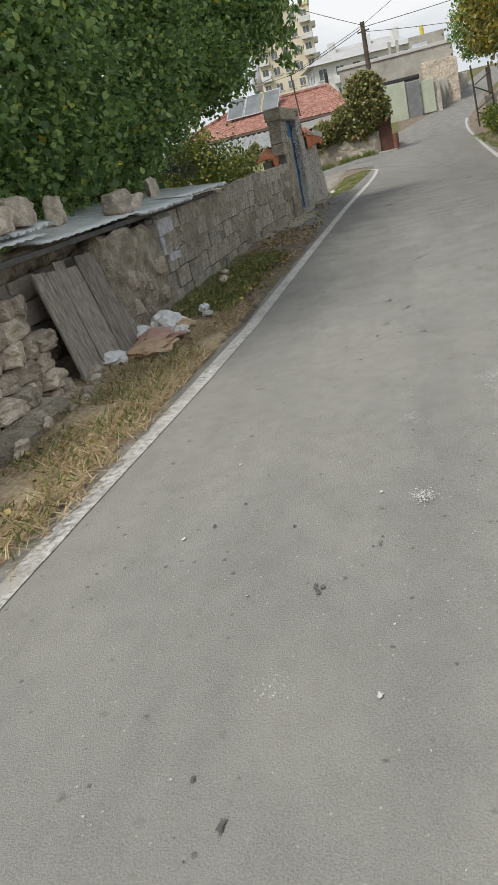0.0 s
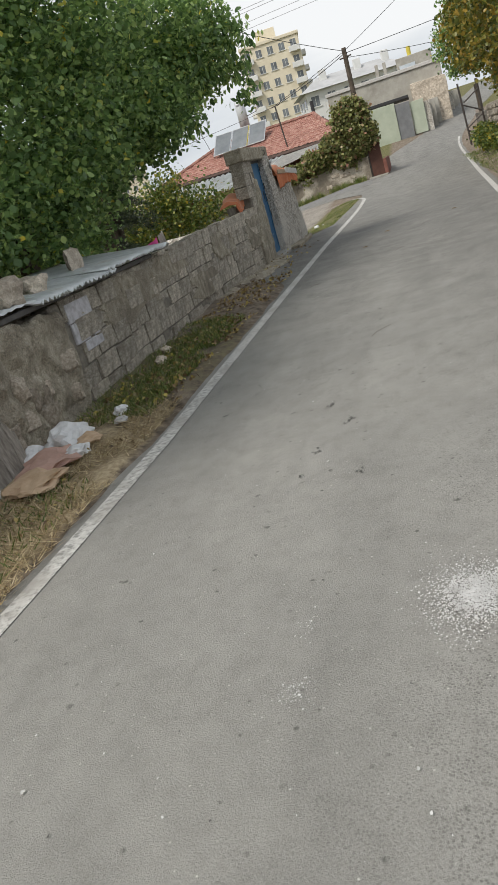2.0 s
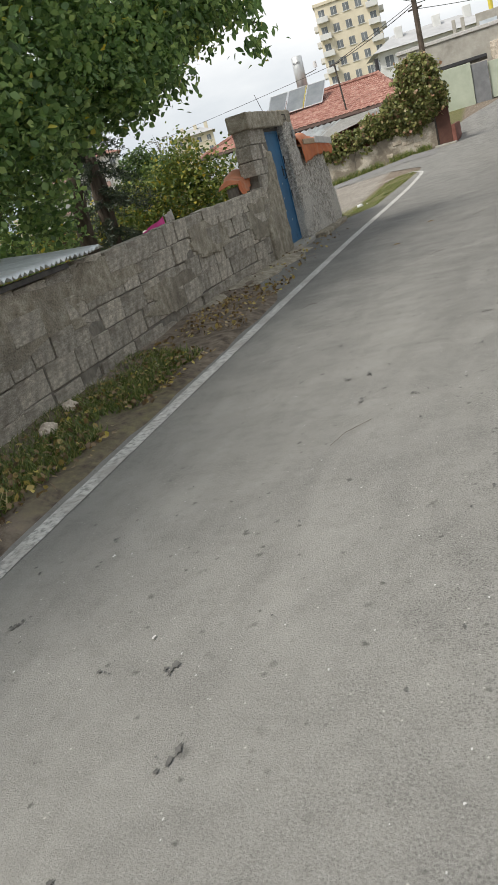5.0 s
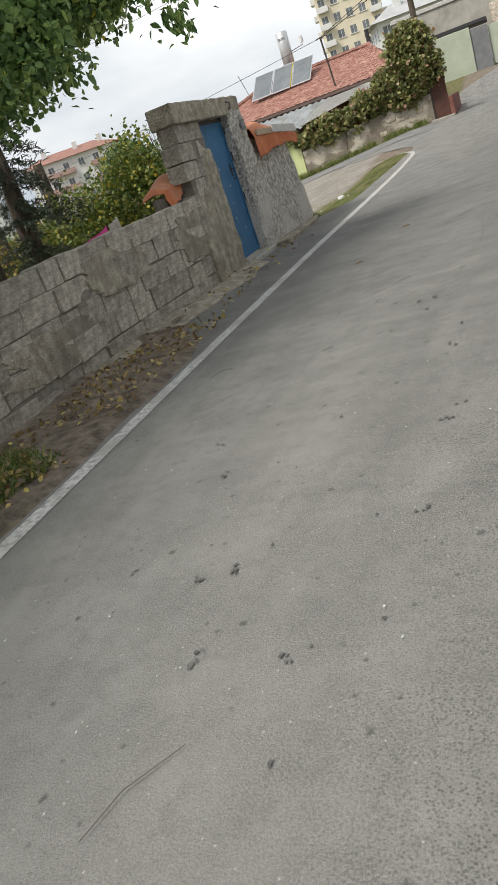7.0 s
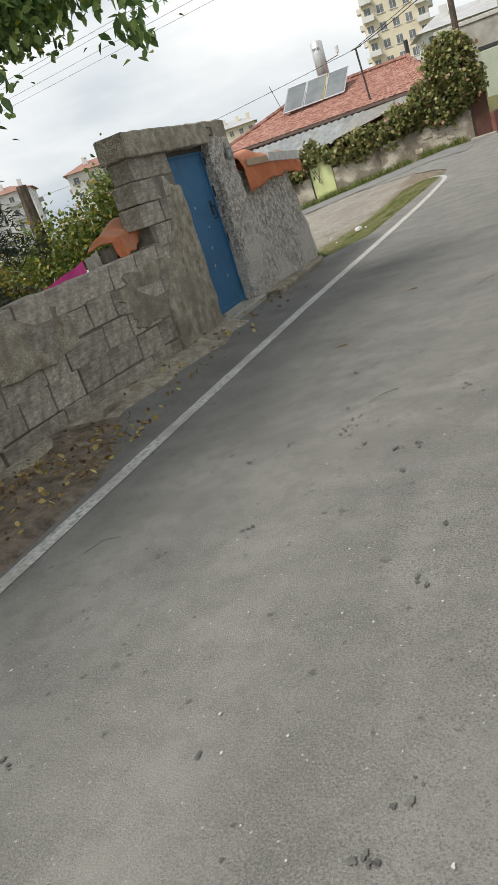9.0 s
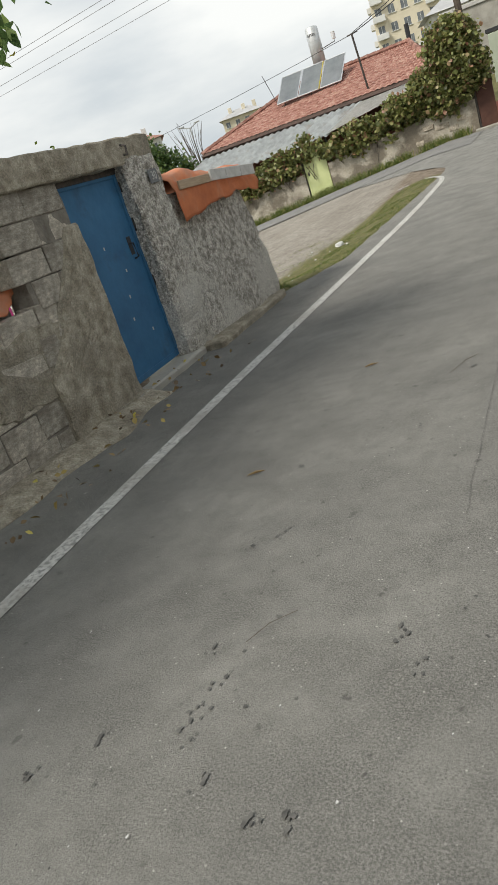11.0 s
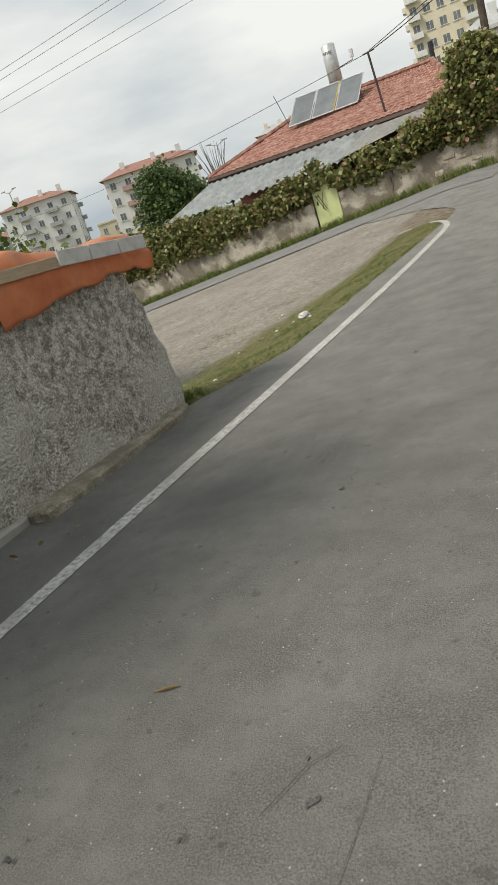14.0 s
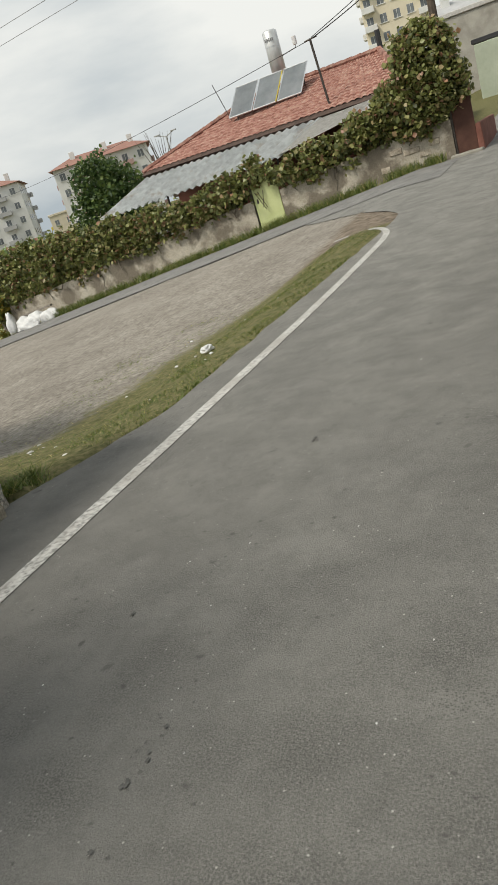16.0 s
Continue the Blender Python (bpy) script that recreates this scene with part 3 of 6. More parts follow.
att = ground.data.color_attributes.new("cover", "FLOAT_COLOR", "POINT")
att.data.foreach_set("color", np.array(cover, np.float32).ravel())
tagged(ground, "dry earth verge with straw, gravel and thin grass", "ground", kind="structure")


def strip(name, ys, xl, xr, lift, material, label, cols=10):
    v, f = [], []
    for y in ys:
        a, b = float(xl(y)), float(xr(y))
        for i in range(cols + 1):
            x = a + (b - a) * i / cols
            v.append((x, y, float(land(min(max(x, -60), right_edge(y)), y)) + lift))
    n = cols + 1
    for j in range(len(ys) - 1):
        for i in range(cols):
            q = j * n + i
            f.append((q, q + 1, q + 1 + n, q + n))
    return tagged(mesh_object(name, v, f, material, True), label, "road", kind="structure")


def ragged(fn, amp=0.04):
    return lambda y: float(fn(y)) + amp * noise.noise(Vector((y * 2.1, 0.3, 0))) + amp * 0.5 * noise.noise(Vector((y * 7.3, 4.3, 0)))


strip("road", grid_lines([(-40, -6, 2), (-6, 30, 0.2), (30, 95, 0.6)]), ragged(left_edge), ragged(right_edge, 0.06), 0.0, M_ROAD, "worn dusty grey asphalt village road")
strip("side_road", grid_lines([(32.7, 37.0, 0.4)]), lambda y: -26 + 0.2 * math.sin(y), lambda y: -0.95, 0.012, M_SIDE, "pale patched asphalt of the side street", 40)


def painted(name, centre, ys, label):
    v, f = [], []
    for i, y in enumerate(ys):
        cx, cy = centre(y)
        dx, dy = centre(y + 0.05)
        d = Vector((dx - cx, dy - cy, 0)).normalized()
        nrm = Vector((-d.y, d.x, 0))
        for s in (-1, 1):
            p = Vector((cx, cy, 0)) + nrm * s * (0.058 + 0.006 * noise.noise(Vector((y * 9, s, 0))))
            v.append((p.x, p.y, float(land(min(p.x, right_edge(p.y)), p.y)) + 0.005))
        if i:
            f.append((2 * i - 2, 2 * i, 2 * i + 1, 2 * i - 1))
    return tagged(mesh_object(name, v, f, M_LINE), label, "road marking", kind="structure")


def left_line(s):
    """The edge line, which turns away into the side street at its end."""
    if s < 24.2:
        return float(np.interp(s, [-40, -4, -1, 1, 2.6, 8, 13, 17, 20, 22, 24.2], [-1.42, -1.14, -1.01, -0.91, -0.86, -0.86, -0.84, -0.76, -0.72, -0.73, -0.77])), s
    t = min((s - 24.2) / 3.6, 1.2)
    return -0.77 - 1.1 * t ** 2.6, 24.2 + 2.6 * math.sin(min(t, 1.1) * 1.3)


painted("edge_line_left", left_line, np.arange(-38, 28.3, 0.15), "worn white painted edge line")
painted("edge_line_right", lambda s: (float(right_edge(s)) - 0.19, s), np.arange(-38, 47, 0.2), "worn white painted edge line")

# ---- roadside wall ----
WX = -2.05
wall = thing("wall_block", (WX, 8, 0), "low weathered grey cement-block garden wall", "wall", kind="structure")
BLOCKS = []


def wall_bend(y):
    """How far the block wall swings out towards the gate."""
    return 0.21 * float(sstep(9.6, 12.3, y))


def bent(bm):
    for v in bm.verts:
        v.co.x += wall_bend(v.co.y)
    return bm


for k in range(8):
    bm = bmesh.new()
    bmesh.ops.create_cube(bm, size=1)
    bmesh.ops.bevel(bm, geom=bm.edges[:], offset=0.03, segments=1, affect="EDGES")
    for v in bm.verts:
        v.co += Vector(noise.noise_vector(v.co * 2 + Vector((k * 5, 0, 0)))) * 0.035
    me = bpy.data.meshes.new("block")
    bm.to_mesh(me)
    bm.free()
    me.materials.append(M_BLOCK)
    BLOCKS.append(me)


def block(parent, centre, size, name="block", turn=0.0, meshes=None):
    ob = new(name, RND.choice(meshes or BLOCKS))
    ob.parent = parent
    ob.location = Vector(centre) - Vector(root_of(parent).location)
    ob.scale = size
    ob.rotation_euler = (RND.uniform(-0.02, 0.02), RND.uniform(-0.02, 0.02), turn)
    return ob


part("core", bent(rough_box((WX - 0.22, 3.9, -0.15), (WX - 0.014, 12.2, 1.02), 5, 0.01)), M_MORTAR, wall)
for row in range(5):
    y = 3.95 + RND.uniform(0, 0.3)
    while y < 12.25:
        w = RND.uniform(0.3, 0.54)
        tall = (1.03 + 0.013 * (y - 4)) / 4.85
        gap = RND.choice((0.004, 0.01, 0.016, 0.022))
        block(wall, (WX - 0.09 + wall_bend(y + w / 2) + RND.uniform(-0.016, 0.016), y + w / 2, tall * (row + 0.35) + RND.uniform(-0.012, 0.012)), (0.19, w - gap, tall - RND.choice((0.002, 0.008, 0.016))), "block", -math.atan(wall_bend(y + w / 2 + 0.1) * 5 - wall_bend(y + w / 2 - 0.1) * 5))
        y += w
# patches of cement render over the blocks
for i, (y0, y1, z0, z1) in enumerate(((4.9, 6.7, 0.55, 1.0), (6.6, 8.0, 0.72, 1.03), (7.9, 9.3, 0.2, 0.55), (9.4, 10.6, 0.58, 0.98), (11.3, 12.3, 0.45, 0.98))):
    bm = bmesh.new()
    cy, cz = (y0 + y1) / 2, (z0 + z1) / 2
    ring = []
    for k in range(60):
        a = 2 * math.pi * k / 60
        q = (1 + 0.3 * noise.noise(Vector((math.cos(a) * 2 + i * 9, math.sin(a) * 2, 0))) + 0.16 * noise.noise(Vector((math.cos(a) * 7 + i * 9, math.sin(a) * 7, 0)))) / max(abs(math.cos(a)), abs(math.sin(a))) ** 0.7
        ring.append((cy + math.cos(a) * (y1 - y0) / 2 * q, cz + math.sin(a) * (z1 - z0) / 2 * q))
    f1 = [bm.verts.new((WX + 0.006 + 0.003 * i, p, q)) for p, q in ring]
    f2 = [bm.verts.new((WX - 0.02, cy + (p - cy) * 1.06, cz + (q - cz) * 1.06)) for p, q in ring]
    bm.faces.new(f1)
    for k in range(60):
        bm.faces.new((f1[k], f2[k], f2[(k + 1) % 60], f1[(k + 1) % 60]))
    part("render_patch", bent(bm), M_RENDER, wall)
bm = bmesh.new()
for y0, y1, z0, z1 in ((4.13, 4.66, 0.8, 0.985), (4.15, 4.45, 0.6, 0.795), (4.55, 4.68, 0.6, 0.795), (4.3, 4.7, 0.5, 0.595)):
    box((WX - 0.02, y0, z0), (WX + 0.012, y1, z1), 0.008, bm)
part("whitewash_patch", bm, M_WHITEWASH, wall, "patch of chipped white paint")
bm = rough_box((WX - 0.1, 3.9, -0.1), (WX + 0.06, 12.2, 0.05), 5, 0.03, 3)
part("footing", bent(bm), M_RENDER, wall)
bm = rough_box((WX - 0.02, 8.9, -0.12), (WX + 0.34, 13.0, 0.075), 6, 0.02, 3, 0.02)
for v in bm.verts:
    if v.co.x > WX + 0.1:
        v.co.z -= 0.055 * min(1, (v.co.x - WX - 0.1) / 0.2)
        v.co.x += 0.14 * noise.noise(Vector((v.co.y * 1.7, 0, 5)))
part("apron", bent(bm), M_RENDER, wall, "cracked concrete apron along the wall foot")

# stone part of the wall, below the first tin sheet
SX = -2.3
stone_wall = thing("wall_stone", (SX, 1.5, 0), "rough stone wall with crumbling mortar under a tin roof", "wall", kind="structure")
part("core", rough_box((SX - 0.4, -3.0, -0.15), (SX - 0.06, 3.95, 1.05), 5, 0.025), M_MORTAR, stone_wall)
STONES = []
for k in range(9):
    bm = stone((0, 0, 0), (0.56, 0.56, 0.56), k + 2.0, 0.18)
    me = bpy.data.meshes.new("stone")
    bm.to_mesh(me)
    bm.free()
    me.materials.append(M_STONE)
    STONES.append(me)
PALE = []
for me in BLOCKS:
    me = me.copy()
    me.materials.clear()
    me.materials.append(M_PALEBLOCK)
    PALE.append(me)
for row in range(6):
    pale = row in (3, 4)
    y = -2.9 + RND.uniform(0, 0.2)
    while y < 3.9:
        w = RND.uniform(0.36, 0.5) if pale else RND.uniform(0.16, 0.4)
        h = 0.182
        gone = pale and y > 2.3
        block(stone_wall, (SX - 0.1 + RND.uniform(-0.03, 0.03), y + w / 2, 0.1 + row * h + RND.uniform(-0.015, 0.015)), (0.24, w * 0.98, h * 0.98), "stone", 0, STONES if gone or not pale else PALE)
        y += w
for y0, y1, z1, amp in ((2.5, 3.3, 1.02, 0.07), (3.2, 4.0, 0.98, 0.055)):
    part("mortar_pier", rough_box((SX - 0.1, y0, -0.1), (WX + 0.05, y1, z1), 6, amp, 4.2, 0.05), M_RENDER, stone_wall, "lumpy mortar pier of the stone wall")
for k in range(10):
    y, z = RND.uniform(2.6, 3.9), RND.uniform(0.1, 0.6)
    block(stone_wall, (WX - 0.02, y, z), (0.2, RND.uniform(0.16, 0.3), RND.uniform(0.15, 0.26)), "stone", 0, STONES)
part("mortar_smear", rough_box((SX - 0.2, -2.8, 0.95), (SX + 0.02, 2.6, 1.12), 6, 0.04, 5, 0.03), M_RENDER, stone_wall, "crumbling mortar under the eave")

# ---- tin sheets over the wall ----
def corrugated(x0, x1, y0, y1, z0, z1, along="x", pitch=0.076, amp=0.012, material=None, wob=0.012, thick=0.004):
    bm = bmesh.new()
    nu = max(2, int((y1 - y0) / pitch * 4))
    rows = []
    nxs = 8
    for j in range(nxs + 1):
        u = j / nxs
        rows.append([bm.verts.new((x0 + (x1 - x0) * u + (0.03 * noise.noise(Vector((i * 0.31, 2, y0))) if j == 0 else 0), y0 + (y1 - y0) * i / nu, z0 + (z1 - z0) * u + amp * math.sin(i * math.pi / 2) + wob * noise.noise(Vector((u * 3, i * 0.05, y0))))) for i in range(nu + 1)])
    for r1, r2 in zip(rows, rows[1:]):
        for i in range(nu):
            bm.faces.new((r1[i], r1[i + 1], r2[i + 1], r2[i]))
    g = bmesh.ops.extrude_face_region(bm, geom=bm.faces[:])
    bmesh.ops.translate(bm, verts=[v for v in g["geom"] if isinstance(v, bmesh.types.BMVert)], vec=(0, 0, -thick))
    return bm


for x0, y0, y1, z0, z1, amp in ((0.16, 3.5, 5.2, 1.1, 1.27, 0.02), (0.14, 5.05, 7.1, 1.135, 1.27, 0.018), (-0.05, -2.6, 1.95, 1.245, 1.43, 0.016)):
    alone("tin_sheet", corrugated(WX + x0, WX - 1.2, y0, y1, z0, z1, amp=amp), M_TIN, (WX - 0.3, (y0 + y1) / 2, z0), "corrugated galvanised tin sheet with bent edge", "roof sheet", "tin sheets on the wall", smooth=True)
for y0, y1, z0 in ((-2.6, 1.5, 1.19), (1.4, 3.6, 1.13)):
    alone("tin_sheet", corrugated(WX + 0.08, WX - 1.2, y0, y1, z0, z0 + 0.17, amp=0.006, pitch=0.15), M_TIN, (WX - 0.3, (y0 + y1) / 2, z0), "flat weathered tin sheet weighted with stones", "roof sheet", "tin sheets on the wall", smooth=True)
# Added dark strip along the eave; shade below the tin is in its colour.
alone("eave_batten", box((WX - 0.04, -2.6, 1.05), (WX + 0.05, 6.6, 1.095), 0.006), M_TINSHADE, (WX + 0.07, 2, 1.07), "dark strip standing for the shade under the tin sheets", "batten")
for i, (x, y, z, s) in enumerate(((-2.15, 3.45, 1.27, (0.12, 0.17, 0.12)), (-2.3, 4.2, 1.24, (0.12, 0.14, 0.09)), (-2.2, 1.55, 1.4, (0.12, 0.17, 0.11)), (-2.45, 2.7, 1.34, (0.07, 0.13, 0.13)), (-2.15, 1.1, 1.38, (0.13, 0.18, 0.1)), (-2.5, 5.6, 1.32, (0.05, 0.17, 0.13)), (-2.2, 0.3, 1.4, (0.14, 0.2, 0.13)))):
    alone("stone", stone((x, y, z - 0.02), s, i + 20.0, 0.2, 3), M_STONE, (x, y, z - s[2]), "weathered field stone holding down the tin roof", "stone", "stones on the tin roof", smooth=False)

# ---- rubble, planks, litter ----
heap = 0
for lvl in range(6):
    y = -0.6 + 0.1 * (lvl % 2)
    while y < 1.12 - 0.03 * lvl:
        heap += 1
        s = (RND.uniform(0.1, 0.15), RND.uniform(0.085, 0.16), RND.uniform(0.068, 0.085))
        x, z = SX + 0.25 - lvl * 0.025 + RND.uniform(-0.05, 0.05), 0.07 + lvl * 0.142 + RND.uniform(-0.012, 0.012)
        alone("rubble_stone", stone((x, y + s[1], z), s, heap + 40.0, 0.16, 3, 0.04), M_STONE, (x, y + s[1], z - s[2]), "broken tan building stone in a heap", "stone", "rubble heap by the wall")
        y += s[1] * 2
alone("concrete_lump", rough_box((SX + 0.3, -0.3, -0.02), (SX + 0.55, 0.75, 0.16), 5, 0.05, 4, 0.05), M_RENDER, (SX + 0.42, 0.2, 0.0), "broken lump of grey concrete by the heap", "rubble")
for i in range(16):
    x, y = SX + RND.uniform(0.35, 0.55), RND.uniform(-0.5, 1.5)
    s = RND.uniform(0.03, 0.09)
    alone("rubble_stone", stone((x, y, s * 0.6 + 0.03), (s, s * 1.2, s * 0.7), i + 120.0, 0.25), M_STONE, (x, y, 0.03), "small loose stone fallen from the heap", "stone", "rubble heap by the wall")
panel = thing("plank_panel", (SX + 0.28, 1.95, 0), "leaning panel of grey weathered planks", "plank panel")
yy = 1.34
for i in range(6):
    w = RND.uniform(0.16, 0.23)
    rot = Matrix.Rotation(radians(14), 4, "Y") @ Matrix.Rotation(radians(RND.uniform(-3, 3) - 3), 4, "X")
    h = 0.86 + RND.uniform(-0.08, 0.1)
    b = box((SX + 0.26, yy, 0.04), (SX + 0.285, yy + w - 0.008, 0.04 + h), 0.004, None, Matrix.Rotation(radians(-14), 4, "Y") @ Matrix.Rotation(radians(RND.uniform(-2, 2) - 4), 4, "X"))
    part("plank", b, M_WOOD, panel)
    yy += w
part("rail", box((SX + 0.19, 1.4, 0.66), (SX + 0.22, 2.45, 0.74), 0.004), M_WOOD, panel)
part("loose_plank", box((SX + 0.3, 2.5, 0.0), (SX + 0.33, 2.6, 0.66), 0.004, None, Matrix.Rotation(radians(-16), 4, "Y") @ Matrix.Rotation(radians(-14), 4, "X")), M_WOOD, panel)


def crumple(c, s, seed, sub=3):
    bm = bmesh.new()
    bmesh.ops.create_icosphere(bm, subdivisions=sub, radius=1)
    o = Vector((seed, seed * 2.1, seed * 0.7))
    for v in bm.verts:
        k = 1 + 0.45 * noise.noise(v.co * 1.6 + o) + 0.22 * noise.noise(v.co * 4.2 + o)
        p = v.co * k
        v.co = Vector(c) + Vector((p.x * s[0], p.y * s[1], max(p.z, -0.35) * s[2]))
    return bm


for i, (x, y, s, m, lab) in enumerate((
        (-1.78, 2.95, (0.17, 0.2, 0.12), M_WHITEBAG, "crumpled white plastic bag on the verge"), (-1.95, 2.62, (0.13, 0.15, 0.1), M_WHITEBAG, "crumpled white plastic bag on the verge"),
        (-1.72, 2.45, (0.22, 0.28, 0.07), M_PINKISH, "dusty pink cloth lying on the verge"), (-1.62, 2.1, (0.2, 0.24, 0.06), M_TANBAG, "torn tan plastic sack on the verge"),
        (-1.56, 2.85, (0.1, 0.13, 0.05), M_TANBAG, "torn tan plastic sack on the verge"), (-1.55, 2.6, (0.09, 0.12, 0.06), M_WHITEBAG, "scrap of white plastic on the verge"),
        (-1.55, 3.52, (0.06, 0.09, 0.05), M_WHITEBAG, "folded white paper scrap on the verge"), (-1.45, 3.25, (0.06, 0.06, 0.03), M_BOARD, "pale scrap of card on the verge"),
        (-1.75, 5.2, (0.06, 0.08, 0.06), M_STONE, "pale stone half sunk in the weeds"), (-1.85, 5.7, (0.06, 0.07, 0.06), M_STONE, "pale stone half sunk in the weeds"),
        (-1.9, 1.85, (0.12, 0.16, 0.08), M_WHITEBAG, "dirty white plastic sheet by the planks"))):
    alone("litter", crumple((x, y, 0.05 + s[2] * 0.3), s, i * 3.3 + 1), m, (x, y, 0.03), lab, "litter", "rubbish on the verge")

# ---- gate in the wall ----
gate = thing("gateway", (-1.82, 13.3, 0), "cement-block gateway with a heavy concrete lintel", "gateway")
GX0 = -1.82
part("pier_core", rough_box((GX0 - 0.26, 12.12, -0.1), (GX0 - 0.02, 12.96, 1.95), 4, 0.02), M_MORTAR, gate)
for row in range(9):
    y = 12.08 + RND.uniform(-0.1, 0.1)
    while y < 12.9:
        w = min(RND.uniform(0.3, 0.5), 13.0 - y)
        block(gate, (GX0 - 0.13 + RND.uniform(-0.015, 0.015), y + w / 2, 0.11 + row * 0.217), (0.25, w - RND.choice((0.006, 0.014, 0.02)), 0.208))
        y += w
bm = rough_box((GX0 - 0.1, 11.95, -0.05), (GX0 + 0.02, 13.0, 1.6), 5, 0.025, 4)
for v in bm.verts:
    if v.co.y < 12.88:
        v.co.y = min(12.98, v.co.y + max(0, v.co.z - 0.55) * 0.8 * (12.98 - v.co.y)) + 0.12 * noise.noise(Vector((0, v.co.z * 3, 1)))
part("render_coat", bm, M_RENDER, gate, "lumpy grey cement render")
part("lintel", rough_box((GX0 - 0.28, 12.03, 1.95), (GX0 + 0.05, 14.58, 2.19), 5, 0.014, 5, 0.015), M_RENDER, gate, "thick weathered concrete lintel")
part("jamb", rough_box((GX0 - 0.28, 13.98, -0.05), (GX0 + 0.06, 14.6, 2.02), 5, 0.03, 5, 0.03), M_ROUGH, gate, "roughcast gate post")
part("sill", rough_box((GX0 - 0.3, 12.8, -0.1), (GX0 + 0.1, 14.2, 0.07), 4, 0.02), M_CONC, gate, "worn concrete door sill")
part("hook", tube([(GX0 + 0.05, 14.02, 2.12), (GX0 + 0.10, 14.02, 2.1), (GX0 + 0.10, 14.0, 2.02), (GX0 + 0.07, 13.99, 2.03)], 0.012), M_STEEL, gate)
plate = part("number_plate", box((GX0 + 0.085, 14.27, 1.72), (GX0 + 0.097, 14.44, 1.85), 0.003), M_GREYGATE, gate, "small dark house number plate")


def lettering(name, text, size, m, material, parent, depth=0.002):
    cu = bpy.data.curves.new(name, "FONT")
    cu.body, cu.size, cu.extrude, cu.align_x, cu.align_y = text, size, depth, "CENTER", "CENTER"
    tmp = bpy.data.objects.new(name, cu)
    scene.collection.objects.link(tmp)
    me = bpy.data.meshes.new_from_object(tmp.evaluated_get(bpy.context.evaluated_depsgraph_get()))
    bpy.data.objects.remove(tmp)
    me.transform(Matrix.Translation(-Vector(root_of(parent).location)) @ m)
    me.materials.clear()
    me.materials.append(material)
    ob = new(name, me)
    ob.parent = parent
    return ob


lettering("digits", "30", 0.11, Matrix.Translation((GX0 + 0.1, 14.355, 1.785)) @ pose(0, 0, 0, 90, 0, 90), M_BOARD, plate)

door = thing("door_1", (-1.93, 13.48, 0.06), "blue painted sheet-metal gate door, closed, chipped", "door", kind="structure")
part("leaf", box((-1.96, 12.92, 0.09), (-1.925, 14, 1.93), 0.006), M_BLUE, door)
for y0, y1, z0, z1 in ((12.93, 12.98, 0.1, 1.92), (13.94, 13.99, 0.1, 1.92), (12.98, 13.94, 1.87, 1.92), (12.98, 13.94, 0.1, 0.15)):
    part("frame_strip", box((-1.924, y0, z0), (-1.91, y1, z1), 0.003), M_BLUE, door)
part("handle", tube([(-1.924, 13.82, 1.28), (-1.88, 13.82, 1.27), (-1.88, 13.835, 1.14), (-1.924, 13.835, 1.13)], 0.01), M_INK, door, "black pull handle")
part("lock_plate", box((-1.924, 13.795, 1.17), (-1.918, 13.86, 1.34), 0.002), M_INK, door)
for y, z in ((13.5, 0.82), (13.6, 1.05), (13.43, 0.62), (13.68, 0.45), (13.38, 1.3)):
    part("chip", box((-1.925, y, z), (-1.921, y + 0.018, z + 0.03), 0.001), M_BOARD, door)
part("door_head", box((-2.05, 12.98, 1.9), (-1.9, 14.04, 2.0), 0.003), M_STEEL, door)
part("door_frame", box((-1.98, 13.985, 0.07), (-1.89, 14.015, 1.96), 0.003), M_STEEL, door)

# ---- roughcast wall with a tarpaulin ----
rw = thing("wall_roughcast", (-1.8, 15.5, 0), "short roughcast wall with flaking white render", "wall", kind="structure")
bm = rough_box((-2.1, 14.55, -0.2), (-1.74, 16.42, 1.58), 6, 0.03, 4, 0.05)
for v in bm.verts:
    v.co.z += (15.0 - v.co.y) * 0.07 * (v.co.z > 0.8)
    if v.co.y > 16.15:
        v.co.y -= 0.16 * (v.co.z / 1.5) ** 2 - 0.06 * noise.noise(v.co * 4)
    v.co.x += 0.06 * (v.co.y - 14.55) * (v.co.x > -1.9) - 0.05 * v.co.z
part("body", bm, M_ROUGH, rw, smooth=True)
part("back_wall", rough_box((-6.0, 16.2, -0.9), (-2.05, 16.5, 0.85), 5, 0.03, 3, 0.04), M_ROUGH, rw)
bm = rough_box((-1.85, 14.2, -0.15), (-1.52, 16.25, 0.07), 5, 0.035, 4)
part("footing", bm, M_RENDER, rw)


def drape(name, xs, ys, zfun, material, loc, label, category):
    bm = bmesh.new()
    nu, nv = 26, 22
    g = [[bm.verts.new(zfun(i / nu, j / nv)) for j in range(nv + 1)] for i in range(nu + 1)]
    for i in range(nu):
        for j in range(nv):
            bm.faces.new((g[i][j], g[i + 1][j], g[i + 1][j + 1], g[i][j + 1]))
    ob = alone(name, bm, material, loc, label, category, smooth=True)
    so = ob.modifiers.new("thick", "SOLIDIFY")
    so.thickness = 0.006
    return ob


